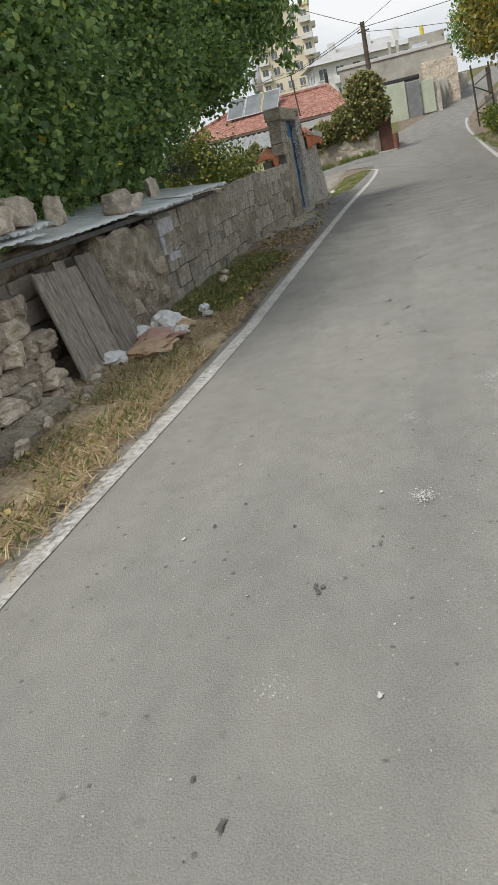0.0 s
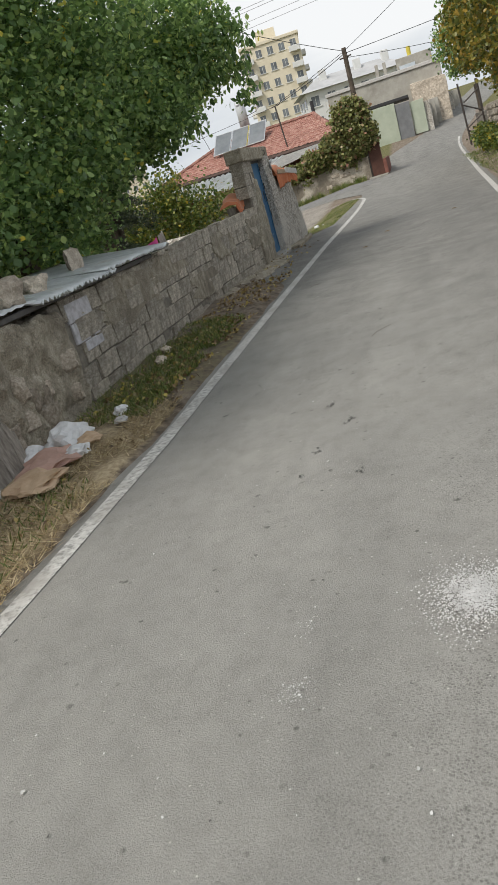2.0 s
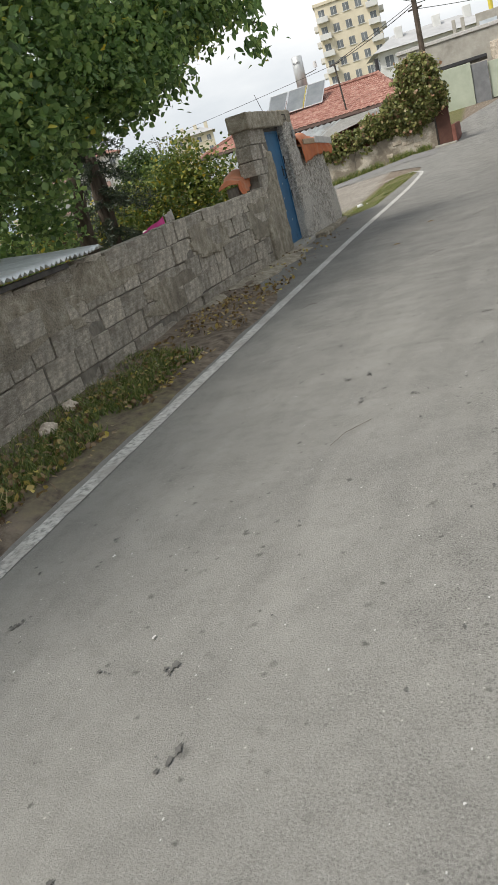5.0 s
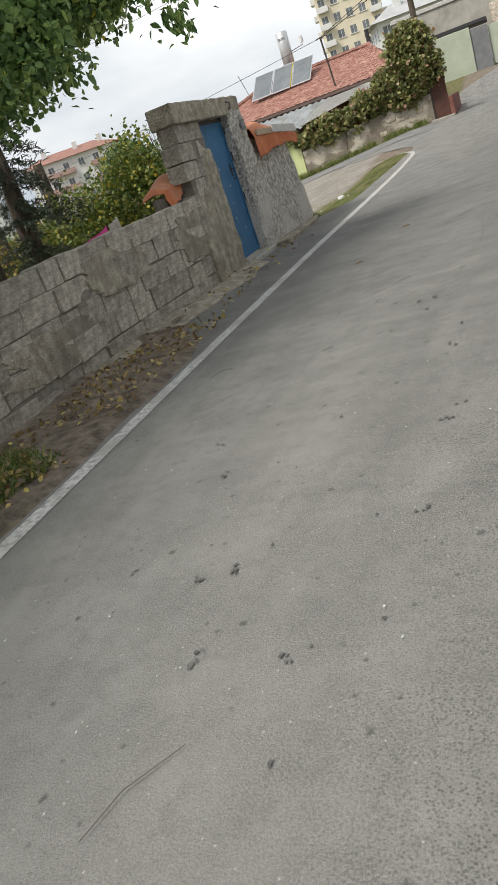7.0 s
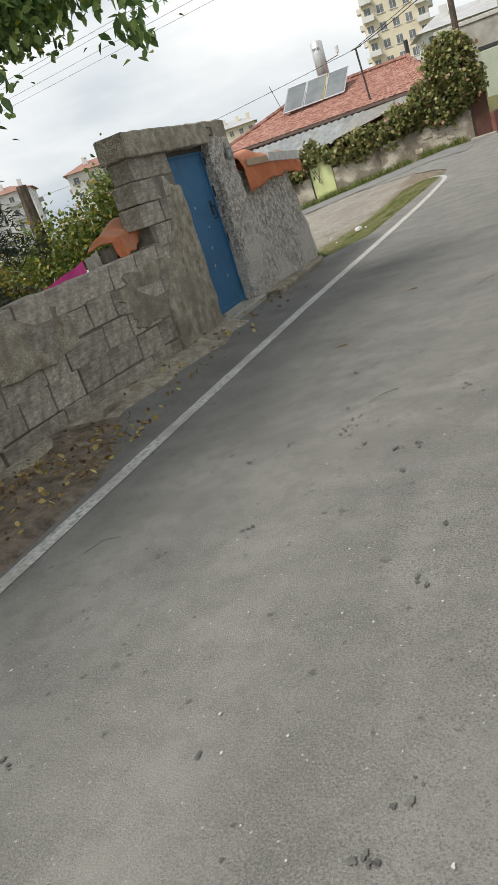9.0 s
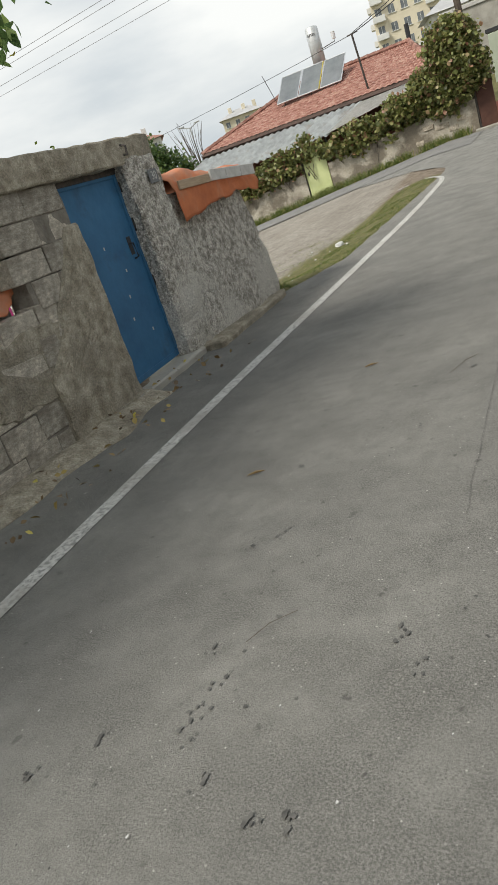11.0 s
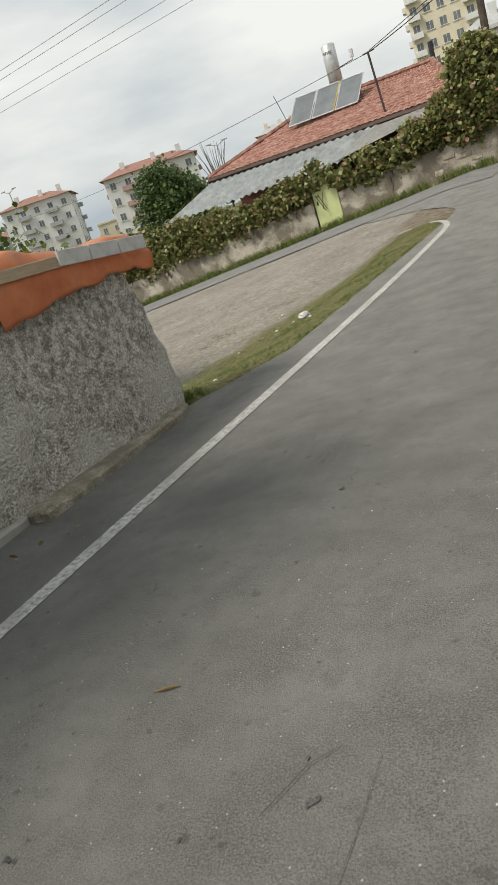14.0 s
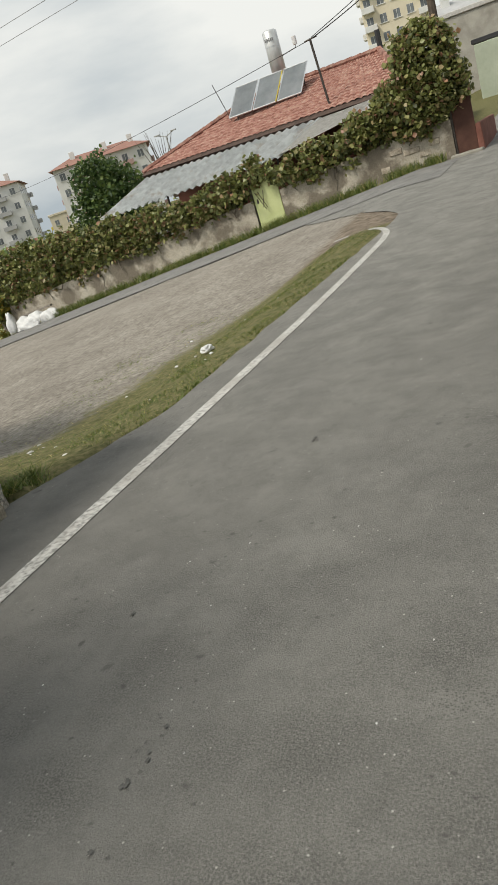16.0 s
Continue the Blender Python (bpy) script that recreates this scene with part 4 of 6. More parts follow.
def over_wall(u, v):
    """Tarpaulin over the top of the roughcast wall, hanging down on the road side."""
    y = 14.66 + 1.88 * u
    top = 1.62 - (y - 14.6) * 0.075 + 0.06 * math.sin(math.pi * min(1, u * 1.1)) + 0.05 * noise.noise(Vector((u * 8, v * 4, 0)))
    hang = 0.3 * (1 - u) ** 0.6 + 0.1 + 0.12 * max(0.0, u - 0.85) / 0.15
    fold = 0.04 * noise.noise(Vector((u * 14, v * 2, 4))) + 0.02 * noise.noise(Vector((u * 26, v * 5, 9)))
    if v < 0.55:
        w = v / 0.55
        return (-2.25 + (0.49 + 0.06 * (y - 14.55)) * w, y, top + 0.2 * math.sin(w * math.pi * 0.8) * (0.7 + 0.3 * math.sin(u * 9)) - 0.06 * (1 - w))
    w = (v - 0.55) / 0.45
    return (-1.76 + 0.06 * (y - 14.55) + 0.05 * math.sin(min(1, w * 3) * 1.5) + fold, y + 0.03 * w * noise.noise(Vector((u * 5, w, 2))), top + 0.05 - hang * w)


drape("tarpaulin", None, None, over_wall, M_TARP, (-1.9, 15.6, 1.6), "faded orange tarpaulin draped over the wall top", "tarpaulin")
tilt = Matrix.Rotation(radians(-4.3), 4, "X")
for i in range(3):
    y, x = 15.36 + i * 0.37, -1.67 + 0.06 * (0.9 + i * 0.37)
    alone("pale_tile", box((x, y, 1.55 - i * 0.028), (x + 0.025, y + 0.36, 1.67 - i * 0.028), 0.004, None, Matrix.Rotation(radians(-3.4), 4, "Z") @ tilt), M_BOARD, (x, y + 0.18, 1.55 - i * 0.028), "pale grey tile holding the tarpaulin", "tile", "tiles on the tarpaulin")
alone("batten", box((-1.67, 14.7, 1.57), (-1.645, 15.38, 1.66), 0.004, None, Matrix.Rotation(radians(-3.4), 4, "Z") @ Matrix.Rotation(radians(-2), 4, "X")), M_TAN, (-1.66, 15.0, 1.57), "tan wooden batten pinning the tarpaulin", "batten")
alone("tyre", tube([(-2.3 + 0.22 * math.cos(a), 15.0, 1.68 + 0.1 * math.sin(a)) for a in np.linspace(0, 2 * math.pi, 20)], 0.06, 8), M_BLACK, (-2.3, 15.0, 1.6), "old black tyre on the wall top", "tyre", smooth=True)


def by_pier(u, v):
    y = 11.66 + 0.6 * u
    z = 1.24 + 0.2 * u + 0.03 * noise.noise(Vector((u * 6, v * 3, 2)))
    f = 0.04 * noise.noise(Vector((u * 12, v * 3, 6)))
    if v < 0.5:
        return (WX - 0.3 + 0.6 * v, y, z + 0.05 * math.sin(v * 6) + 0.02 * math.sin(u * 11))
    return (WX + 0.12 * (v - 0.5) + f, y, z + 0.02 + 0.02 * math.sin(u * 11) - 0.36 * (v - 0.5) * (1.2 - 0.3 * u) * (1 + 0.15 * math.sin(u * 14)))


drape("tarpaulin", None, None, by_pier, M_TARP, (WX - 0.2, 11.6, 1.1), "crumpled orange tarpaulin on the block wall", "tarpaulin")
alone("timber_stack", box((WX - 0.2, 11.72, 1.1), (WX - 0.02, 12.1, 1.24), 0.012), M_WOOD, (WX - 0.1, 11.7, 1.14), "short grey timber lying on the wall top", "timber")
wash = thing("cloth", (-5, 14.6, 0.4), "pink and teal cloth hung behind the block wall", "cloth")
for y0, y1, z0, z1, m, lab in ((13.3, 15.42, 0.78, 1.06, M_PINK, "pink cloth"), (12.4, 13.3, 0.72, 0.78, M_TEAL, "teal hem"), (15.42, 15.86, 1.06, 1.14, M_BOARD, "white and blue printed corner")):
    bm = bmesh.new()
    n = 10
    a = [bm.verts.new((-5.0 + 0.04 * math.sin(k * 1.7), y0 + (y1 - y0) * k / n, z0 + (z1 - z0) * k / n - 0.02 * math.sin(k / n * 3.1))) for k in range(n + 1)]
    b = [bm.verts.new((-4.95 + 0.05 * math.sin(k * 2.3), y0 + (y1 - y0) * k / n, 0.3)) for k in range(n + 1)]
    for k in range(n):
        bm.faces.new((a[k], a[k + 1], b[k + 1], b[k]))
    bmesh.ops.solidify(bm, geom=bm.faces[:], thickness=0.006)
    part("panel", bm, m, wash, lab)

# ---- trees behind the wall ----
def tree(loc, label, trunk_pts, radii, limbs, blobs, n, size, material, aspect=0.6, clump=0.16, shell=0.5, group=""):
    t = thing("tree", loc, label, "tree", group)
    part("trunk", tube(trunk_pts, 0.1, 9, radii), M_BARK, t, "", True)
    for pts, r in limbs:
        part("limb", tube(pts, r, 6, [r * (1 - 0.75 * i / (len(pts) - 1)) for i in range(len(pts))]), M_BARK, t, "", True)
    me = leaf_mesh("crown", blob_points(blobs, n, shell, clump, 20) - np.array(loc), size, material, aspect)
    ob = new("crown", me)
    ob.parent = t
    return t


tree((-3.9, 7.0, 0), "leafy green fruit tree leaning over the garden wall",
     [(-3.9, 7.0, -0.1), (-3.95, 7.05, 0.8), (-3.85, 7.15, 1.6), (-3.8, 7.3, 2.6)], [0.17, 0.15, 0.13, 0.1],
     [([(-3.9, 7.1, 1.3), (-3.6, 5.8, 2.2), (-3.4, 4.2, 3.0)], 0.09), ([(-3.85, 7.2, 1.6), (-3.4, 8.6, 2.6), (-2.7, 10.4, 3.4), (-1.9, 11.9, 3.6)], 0.08),
      ([(-3.8, 7.3, 2.5), (-3.9, 6.6, 3.8), (-4.0, 5.2, 4.8)], 0.08), ([(-3.9, 7.0, 1.0), (-3.5, 4.5, 1.9), (-3.3, 1.8, 2.5)], 0.07)],
     [(-3.7, -0.6, 2.8, 1.3, 1.6, 1.5), (-3.5, 1.6, 2.8, 1.35, 1.9, 1.5), (-3.45, 4.2, 3.0, 1.4, 2.3, 1.7), (-3.4, 7.0, 3.1, 1.4, 2.2, 1.5), (-3.1, 9.2, 3.2, 1.1, 1.5, 1.1),
      (-2.7, 10.6, 3.5, 0.8, 1.1, 0.8), (-2.2, 11.5, 3.6, 0.6, 0.8, 0.6), (-4.2, 5.0, 4.6, 2.0, 4.2, 1.6), (-3.0, 8.2, 4.4, 1.3, 2.6, 1.1), (-3.7, 1.0, 4.6, 1.6, 2.6, 1.4),
      (-3.5, 1.2, 1.9, 0.9, 1.8, 0.7), (-3.4, 3.8, 1.9, 0.9, 1.8, 0.7), (-3.4, 6.2, 2.0, 0.9, 1.6, 0.7), (-3.3, 8.2, 2.3, 0.8, 1.2, 0.6), (-2.7, 9.8, 2.9, 0.8, 1.0, 0.7), (-2.5, 10.6, 3.0, 0.6, 0.7, 0.5),
      (-4.6, 9.6, 1.7, 0.9, 1.6, 0.8), (-4.8, 6.5, 1.5, 0.8, 2.2, 0.7), (-4.8, 2.5, 1.5, 0.8, 2.4, 0.7), (-2.2, 11.2, 4.3, 0.8, 1.1, 0.7), (-1.8, 11.9, 4.2, 0.5, 0.6, 0.5)],
     165000, 0.078, M_LEAF, 0.82, 0.12, 0.35)
spray = thing("tree", (-4.4, 11.3, 0), "walnut-like tree with long drooping leaves over the road", "tree")
part("trunk", tube([(-4.4, 11.3, -0.1), (-4.45, 11.25, 1.2), (-4.3, 11.2, 2.2), (-3.6, 11.3, 3.3)], 0.1, 9, [0.15, 0.13, 0.11, 0.06]), M_BARK, spray, "", True)
part("limb", tube([(-3.6, 11.3, 3.3), (-2.7, 11.8, 3.6), (-1.9, 12.2, 3.5), (-1.35, 12.4, 3.25)], 0.04, 6, [0.05, 0.03, 0.018, 0.008]), M_BARK, spray, "", True)
ends = blob_points([(-3.2, 11.6, 3.7, 1.0, 1.0, 0.7), (-2.4, 11.5, 3.5, 0.8, 0.8, 0.5), (-1.8, 12.0, 3.6, 0.55, 0.55, 0.45), (-1.5, 12.35, 3.2, 0.28, 0.3, 0.3), (-2.6, 10.4, 3.0, 0.7, 0.8, 0.6), (-1.5, 12.2, 3.9, 0.5, 0.5, 0.5)], 3800, 0.3, 0.1, 9)
ob = new("crown", leaf_mesh("crown", ends - np.array((-4.4, 11.3, 0)), 0.14, M_LEAF, 0.45, 0.95))
ob.parent = spray

fir = thing("conifer", (-5.0, 13.1, 0), "dark drooping conifer behind the garden wall", "conifer")
part("trunk", tube([(-5.0, 13.1, -0.2), (-5.0, 13.1, 1.5), (-4.95, 13.1, 3.0)], 0.1, 8, [0.19, 0.16, 0.05]), M_BARK, fir, "", True)
pts = []
for k in range(60):
    z = 0.5 + 2.3 * RND.random()
    L = 1.25 * (1 - (z - 0.5) / 2.9) + 0.25
    a = RND.uniform(0, 2 * math.pi)
    for s in np.linspace(0.12, 1, 26):
        for _ in range(5):
            pts.append((-5.0 + math.cos(a) * L * s + RND.gauss(0, 0.05), 13.1 + math.sin(a) * L * s + RND.gauss(0, 0.05), z - 0.25 * L * s * s + RND.gauss(0, 0.03)))
ob = new("crown", leaf_mesh("crown", np.array(pts) - np.array((-5.0, 13.1, 0)), 0.1, M_NEEDLE, 0.16, 0.3))
ob.parent = fir

# ---- side street: wall, vines, gates ----
LY = 37.9
lane = thing("wall_lane", (-10, LY, -1), "old cream plaster garden wall with stains and cracks", "wall", kind="structure")


def wall_piece(x0, x1):
    bm = bmesh.new()
    n = max(2, int((x1 - x0) / 0.4))
    rings = []
    for i in range(n + 1):
        x = x0 + (x1 - x0) * i / n
        zb = float(land(x, LY)) - 0.25
        zt = zb + 0.25 + 1.08 + 0.03 * noise.noise(Vector((x * 1.3, 0, 0)))
        w = 0.015 * noise.noise(Vector((x * 2, 5, 0)))
        rings.append([bm.verts.new(p) for p in ((x, LY - 0.13 + w, zb), (x, LY + 0.13, zb), (x, LY + 0.13, zt), (x, LY - 0.11 + w, zt))])
    for a, b in zip(rings, rings[1:]):
        for k in range(4):
            bm.faces.new((a[k], b[k], b[(k + 1) % 4], a[(k + 1) % 4]))
    bm.faces.new(rings[0])
    bm.faces.new(rings[-1][::-1])
    bmesh.ops.recalc_face_normals(bm, faces=bm.faces)
    return bm


for a, b in ((-34, -22.2), (-20.6, -7.98), (-6.93, -1.12)):
    part("wall_run", wall_piece(a, b), M_PLASTER, lane)
# cracks and bare stone patches
for x, z0, z1 in ((-4.95, -0.05, 0.75), (-14.9, -1.1, -0.2)):
    part("crack", tube([(x + 0.06 * math.sin(k * 2.1), LY - 0.125, z0 + (z1 - z0) * k / 6) for k in range(7)], 0.012, 4), M_MORTAR, lane)
for x, dz, w in ((-2.4, 0.55, 0.5), (-2.0, 0.35, 0.35), (-2.9, 0.7, 0.4), (-1.7, 0.6, 0.35), (-3.3, 0.3, 0.3)):
    z = float(land(x, LY)) + dz
    part("bare_stone", rough_box((x - w / 2, LY - 0.145, z - 0.08), (x + w / 2, LY - 0.08, z + 0.1), 2, 0.02, 4, 0.02), M_STONE, lane)
for i, (x0, x1, h) in enumerate(((-7.98, -6.93, 1.95), (-22.2, -20.6, 1.7))):
    zb = float(land((x0 + x1) / 2, LY)) - 0.06
    g = thing("door_%d" % (i + 2), ((x0 + x1) / 2, LY, zb), "pale lime-green painted metal gate, closed", "gate", kind="structure")
    part("leaf", box((x0 + 0.04, LY - 0.06, zb + 0.03), (x1 - 0.04, LY - 0.02, zb + h), 0.008), M_LIME, g)
    part("post", box((x0 - 0.05, LY - 0.1, zb), (x0 + 0.035, LY + 0.02, zb + h), 0.01), M_STEEL, g)
    part("lock", box((x0 + 0.14, LY - 0.075, zb + 0.95), (x0 + 0.2, LY - 0.061, zb + 1.1), 0.003), M_STEEL, g)
    part("lower_panel", box((x0 + 0.12, LY - 0.068, zb + 0.08), (x1 - 0.12, LY - 0.0605, zb + 0.4), 0.003), M_LIME, g)

vine = thing("climbing_vine", (-9, LY, 0.6), "dense green ivy hedge spilling over the plaster wall", "vine")
hb = []
for x in np.arange(-33, -3.0, 0.55):
    zw = float(land(x, LY)) + 1.1
    top = np.interp(x, [-33, -24, -18, -15, -12.5, -10, -8.6, -7.4, -6, -4.5, -3.0], [1.1, 1.45, 1.75, 1.65, 1.4, 1.45, 1.85, 1.8, 1.75, 1.95, 2.2]) + 0.12 * math.sin(x * 3.1) + RND.uniform(-0.12, 0.12)
    low = zw - 0.12 + RND.uniform(-0.25, 0.1)
    if -8.2 < x < -6.8:
        low = zw + 0.35
    hb.append((x, LY - 0.02, (top + low) / 2, 0.5, 0.38, max(0.25, (top - low) / 2)))
ob = new("foliage", leaf_mesh("foliage", blob_points(hb, 34000, 0.6, 0.09, 8) - np.array((-9, LY, 0.6)), 0.15, M_LEAF2, 0.85, 0.6))
ob.parent = vine
for k in range(14):
    x = RND.uniform(-20, -3.5)
    z = float(land(x, LY)) + 1.0
    part("stem", tube([(x, LY - 0.16, z + 0.3), (x + RND.uniform(-0.3, 0.3), LY - 0.18, z - RND.uniform(0.1, 0.35))], 0.012, 4), M_BARK, vine)
bush = thing("ivy_bush", (-1.9, LY, 0.4), "large rounded ivy bush at the wall's end", "bush")
part("trunk", tube([(-1.5, LY + 0.1, 0.0), (-1.6, LY + 0.1, 1.4), (-1.8, LY + 0.1, 2.6)], 0.08, 7), M_BARK, bush)
ob = new("foliage", leaf_mesh("foliage", blob_points([(-1.55, LY, 3.15, 0.95, 0.75, 1.05), (-1.2, LY, 2.3, 0.8, 0.65, 0.85), (-2.5, LY, 2.2, 0.8, 0.5, 0.7), (-3.6, LY, 1.75, 0.9, 0.45, 0.5), (-2.2, LY, 1.5, 0.9, 0.45, 0.5)], 13000, 0.55, 0.1, 10) - np.array((-1.9, LY, 0.4)), 0.15, M_LEAF2, 0.85, 0.6))
ob.parent = bush
bd = thing("door_4", (-0.7, LY, 0.15), "narrow rust-brown metal door beside the bush", "door", kind="structure")
part("leaf", box((-1.05, LY - 0.05, 0.2), (-0.45, LY, 1.75), 0.01), M_BROWN, bd)
part("frame", box((-1.12, LY - 0.08, 0.1), (-1.05, LY + 0.04, 1.85), 0.01), M_STEEL, bd)
part("side_wall", rough_box((-0.45, LY - 0.1, 0.1), (-0.28, 43, 0.95), 3, 0.02, 2), M_MAROON, bd)
part("step", rough_box((-1.25, LY - 0.6, 0.0), (-0.3, LY, 0.24), 2, 0.02), M_CONC, bd)
yb = thing("garden_shrub", (-20.2, 37.4, -1.6), "yellowing climber beside the green gate", "shrub")
ob = new("foliage", leaf_mesh("foliage", blob_points([(-20.3, 37.5, -0.5, 0.5, 0.4, 0.6), (-20.2, 37.4, -1.3, 0.35, 0.3, 0.5), (-21, 37.6, 0.1, 0.8, 0.4, 0.35)], 1500, 0.4, 0.08) - np.array((-20.2, 37.4, -1.6)), 0.15, M_LEAF3, 0.8, 0.6))
ob.parent = yb
for i, (x, s) in enumerate(((-19.6, (0.2, 0.2, 0.65)), (-18.9, (0.45, 0.3, 0.38)), (-18.2, (0.45, 0.3, 0.4)), (-17.5, (0.4, 0.3, 0.3)), (-18.5, (0.5, 0.3, 0.25)))):
    z = float(land(x, 37.2)) + s[2] * 0.35
    alone("sack", crumple((x, 37.25 - 0.25 * (i == 4), z), s, i * 4.4 + 60), M_WHITEBAG, (x, 37.2, z - s[2] * 0.35), "bulging white woven sack against the wall", "sack", "white sacks by the wall", smooth=True)
alone("timber_board", box((-19.2, 37.3, -1.02), (-17.4, 37.45, -0.95), 0.01, None, Matrix.Rotation(radians(-5), 4, "Y")), M_WOOD, (-18.3, 37.4, -1.0), "weathered board lying over the sacks", "plank")

# ---- house with the tiled roof ----
house = thing("house", (-8, 44, -1), "low house with red clay tile hip roof", "house")
part("wall", box((-12.6, 41.6, -1.6), (-2.9, 48, 2.75), 0.02), M_MAROON, house, "maroon rendered house wall")
E1, E2, R1, R2 = Vector((-13.5, 41.0, 2.75)), Vector((-2.3, 39.3, 2.68)), Vector((-9.6, 44.6, 4.28)), Vector((-3.9, 44.0, 4.25))
E3, E4 = Vector((-2.0, 49.5, 2.7)), Vector((-13.2, 50.5, 2.7))


def tiled(name, a, b, c, d, pitch=0.24, rows=15):
    """A tiled slope with eave a-b and top d-c: rolls along the slope, each course stepped over the one below."""
    v, f = [], []
    nu = int((b - a).length / pitch) * 4
    for j in range(rows):
        for k in (0, 1):
            t = (j + k) / rows
            p, q = a.lerp(d, t), b.lerp(c, t)
            nu_here = nu
            for i in range(nu_here + 1):
                w = p.lerp(q, i / nu_here)
                h = 0.04 * abs(math.sin(i * math.pi / 4)) + (0.035 if k == 0 else 0.0)
                v.append((w.x, w.y, w.z + h + 0.02 * noise.noise(Vector((i * 0.2, j * 0.9, 0)))))
    n = nu + 1
    for r in range(rows * 2 - 1):
        for i in range(nu):
            f.append((r * n + i, r * n + i + 1, (r + 1) * n + i + 1, (r + 1) * n + i))
    loc = house.location
    ob = mesh_object(name, [Vector(p) - loc for p in v], f, M_TILE)
    ob.parent = house
    return ob


tiled("roof", E1, E2, R2, R1)
tiled("roof", E4, E1, R1, R1.lerp(E4, 0.001))
tiled("roof", E2, E3, R2.lerp(E3, 0.001), R2)
tiled("roof", E3, E4, R1, R2)
for p, q in ((E1, R1), (R1, R2), (E2, R2)):
    n = int((q - p).length / 0.38)
    for k in range(n):
        a, b = p.lerp(q, k / n) + Vector((0, 0, 0.06)), p.lerp(q, (k + 1.1) / n) + Vector((0, 0, 0.085))
        part("ridge_tile", tube([a, b], 0.11, 6), M_TILE, house)
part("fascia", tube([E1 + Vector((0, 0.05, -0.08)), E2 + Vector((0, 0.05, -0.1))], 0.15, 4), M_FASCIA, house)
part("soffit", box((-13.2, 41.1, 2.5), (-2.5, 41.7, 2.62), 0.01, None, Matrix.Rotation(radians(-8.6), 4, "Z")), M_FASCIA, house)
porch = thing("porch_roof", (-10, 39.3, 1.6), "pale corrugated tin porch roof", "porch roof")
bm = bmesh.new()
nu = 100
lo, hi = [], []
for i in range(nu + 1):
    u = i / nu
    k = 0.055 * math.sin(i * math.pi / 2)
    lo.append(bm.verts.new((-14.6 + 7.8 * u, 38.35 + 0.05 * noise.noise(Vector((i, 0, 0))), 1.56 + 0.2 * u + k)))
    hi.append(bm.verts.new((-13.3 + 8.0 * u, 40.7 - 1.0 * u, 2.55 + k)))
for i in range(nu):
    bm.faces.new((lo[i], lo[i + 1], hi[i + 1], hi[i]))
bmesh.ops.solidify(bm, geom=bm.faces[:], thickness=0.01)
part("sheet", bm, M_TIN, porch)
for x in (-14.2, -11.5, -9.0, -7.0):
    part("post", tube([(x, 38.6, -1.4), (x, 38.6, 1.62 + 0.025 * (x + 14.2))], 0.04), M_STEEL, porch)
bm = bmesh.new()
q = [bm.verts.new(p) for p in ((-6.9, 38.4, 1.8), (-3.3, 38.3, 2.32), (-2.7, 39.2, 2.6), (-6.0, 39.75, 2.53))]
bm.faces.new(q)
bmesh.ops.solidify(bm, geom=bm.faces[:], thickness=0.03)
part("white_sheet", bm, M_BOARD, porch, "plain white roof panel")

heater = thing("solar_heater", (-8.2, 43.2, 3.7), "rooftop solar water heater with three flat collectors", "solar heater")
for i in range(3):
    x0 = -9.85 + i * 1.05
    bm = bmesh.new()
    a = [(x0, 42.45, 3.72), (x0 + 0.99, 42.4, 3.72), (x0 + 1.2, 43.5, 4.78), (x0 + 0.21, 43.55, 4.78)]
    bm.faces.new([bm.verts.new(p) for p in a])
    bmesh.ops.solidify(bm, geom=bm.faces[:], thickness=0.07)
    c = part("collector", bm, M_PANEL, heater, "grey glass collector")
    for k in range(4):
        p, q = Vector(a[k]), Vector(a[(k + 1) % 4])
        part("edge", tube([p, q], 0.028, 4), M_YELLOW if (i == 1 and k == 1) else M_ALU, c)
for x in (-9.5, -8.2, -7.0):
    part("leg", tube([(x + 0.15, 43.5, 4.6), (x + 0.15, 43.5, 3.8)], 0.025), M_STEEL, heater)
    part("leg", tube([(x, 42.5, 3.7), (x, 42.5, 3.3)], 0.025), M_STEEL, heater)
tank = part("tank", tube([(-7.95, 44.2, 4.75), (-7.95, 44.2, 4.8), (-7.95, 44.2, 6.3), (-7.95, 44.2, 6.36)], 0.28, 20, [0.2, 0.29, 0.29, 0.22]), M_TANK, heater, "tall steel storage tank", True)
for k in range(5):
    part("faded_mark", box((-8.12 + k * 0.075, 43.905, 5.95), (-8.07 + k * 0.075, 43.915, 6.06), 0.002), M_GREYGATE, tank)
part("band", tube([(-7.95, 44.2, 5.75), (-7.95, 44.2, 5.78)], 0.295, 20), M_ALU, tank)
for dx in (-0.18, 0.18):
    part("leg", tube([(-7.95 + dx, 44.2, 4.8), (-7.95 + dx, 44.2, 4.1)], 0.03), M_STEEL, heater)
part("float_can", tube([(-7.05, 44.2, 5.55), (-7.05, 44.2, 5.85)], 0.09, 8), M_WHITEBAG, heater)
part("pipe", tube([(-7.66, 44.2, 5.35), (-7.05, 44.2, 5.45), (-7.05, 44.2, 5.6)], 0.02), M_STEEL, heater)
mast = thing("roof_mast", (-5.3, 40.2, 3.0), "thin dark steel mast on the tiled roof", "mast")
part("pole", tube([(-5.25, 40.3, 2.9), (-5.35, 40.2, 5.05)], 0.04), M_STEEL, mast)
part("arm", tube([(-5.55, 40.2, 5.0), (-5.1, 40.2, 5.05)], 0.03), M_STEEL, mast)
alone("antenna", tube([(-9.9, 42.8, 3.6), (-10.3, 42.8, 5.1)], 0.015, 4), M_STEEL, (-9.9, 42.8, 3.6), "thin whip antenna on the roof", "antenna")
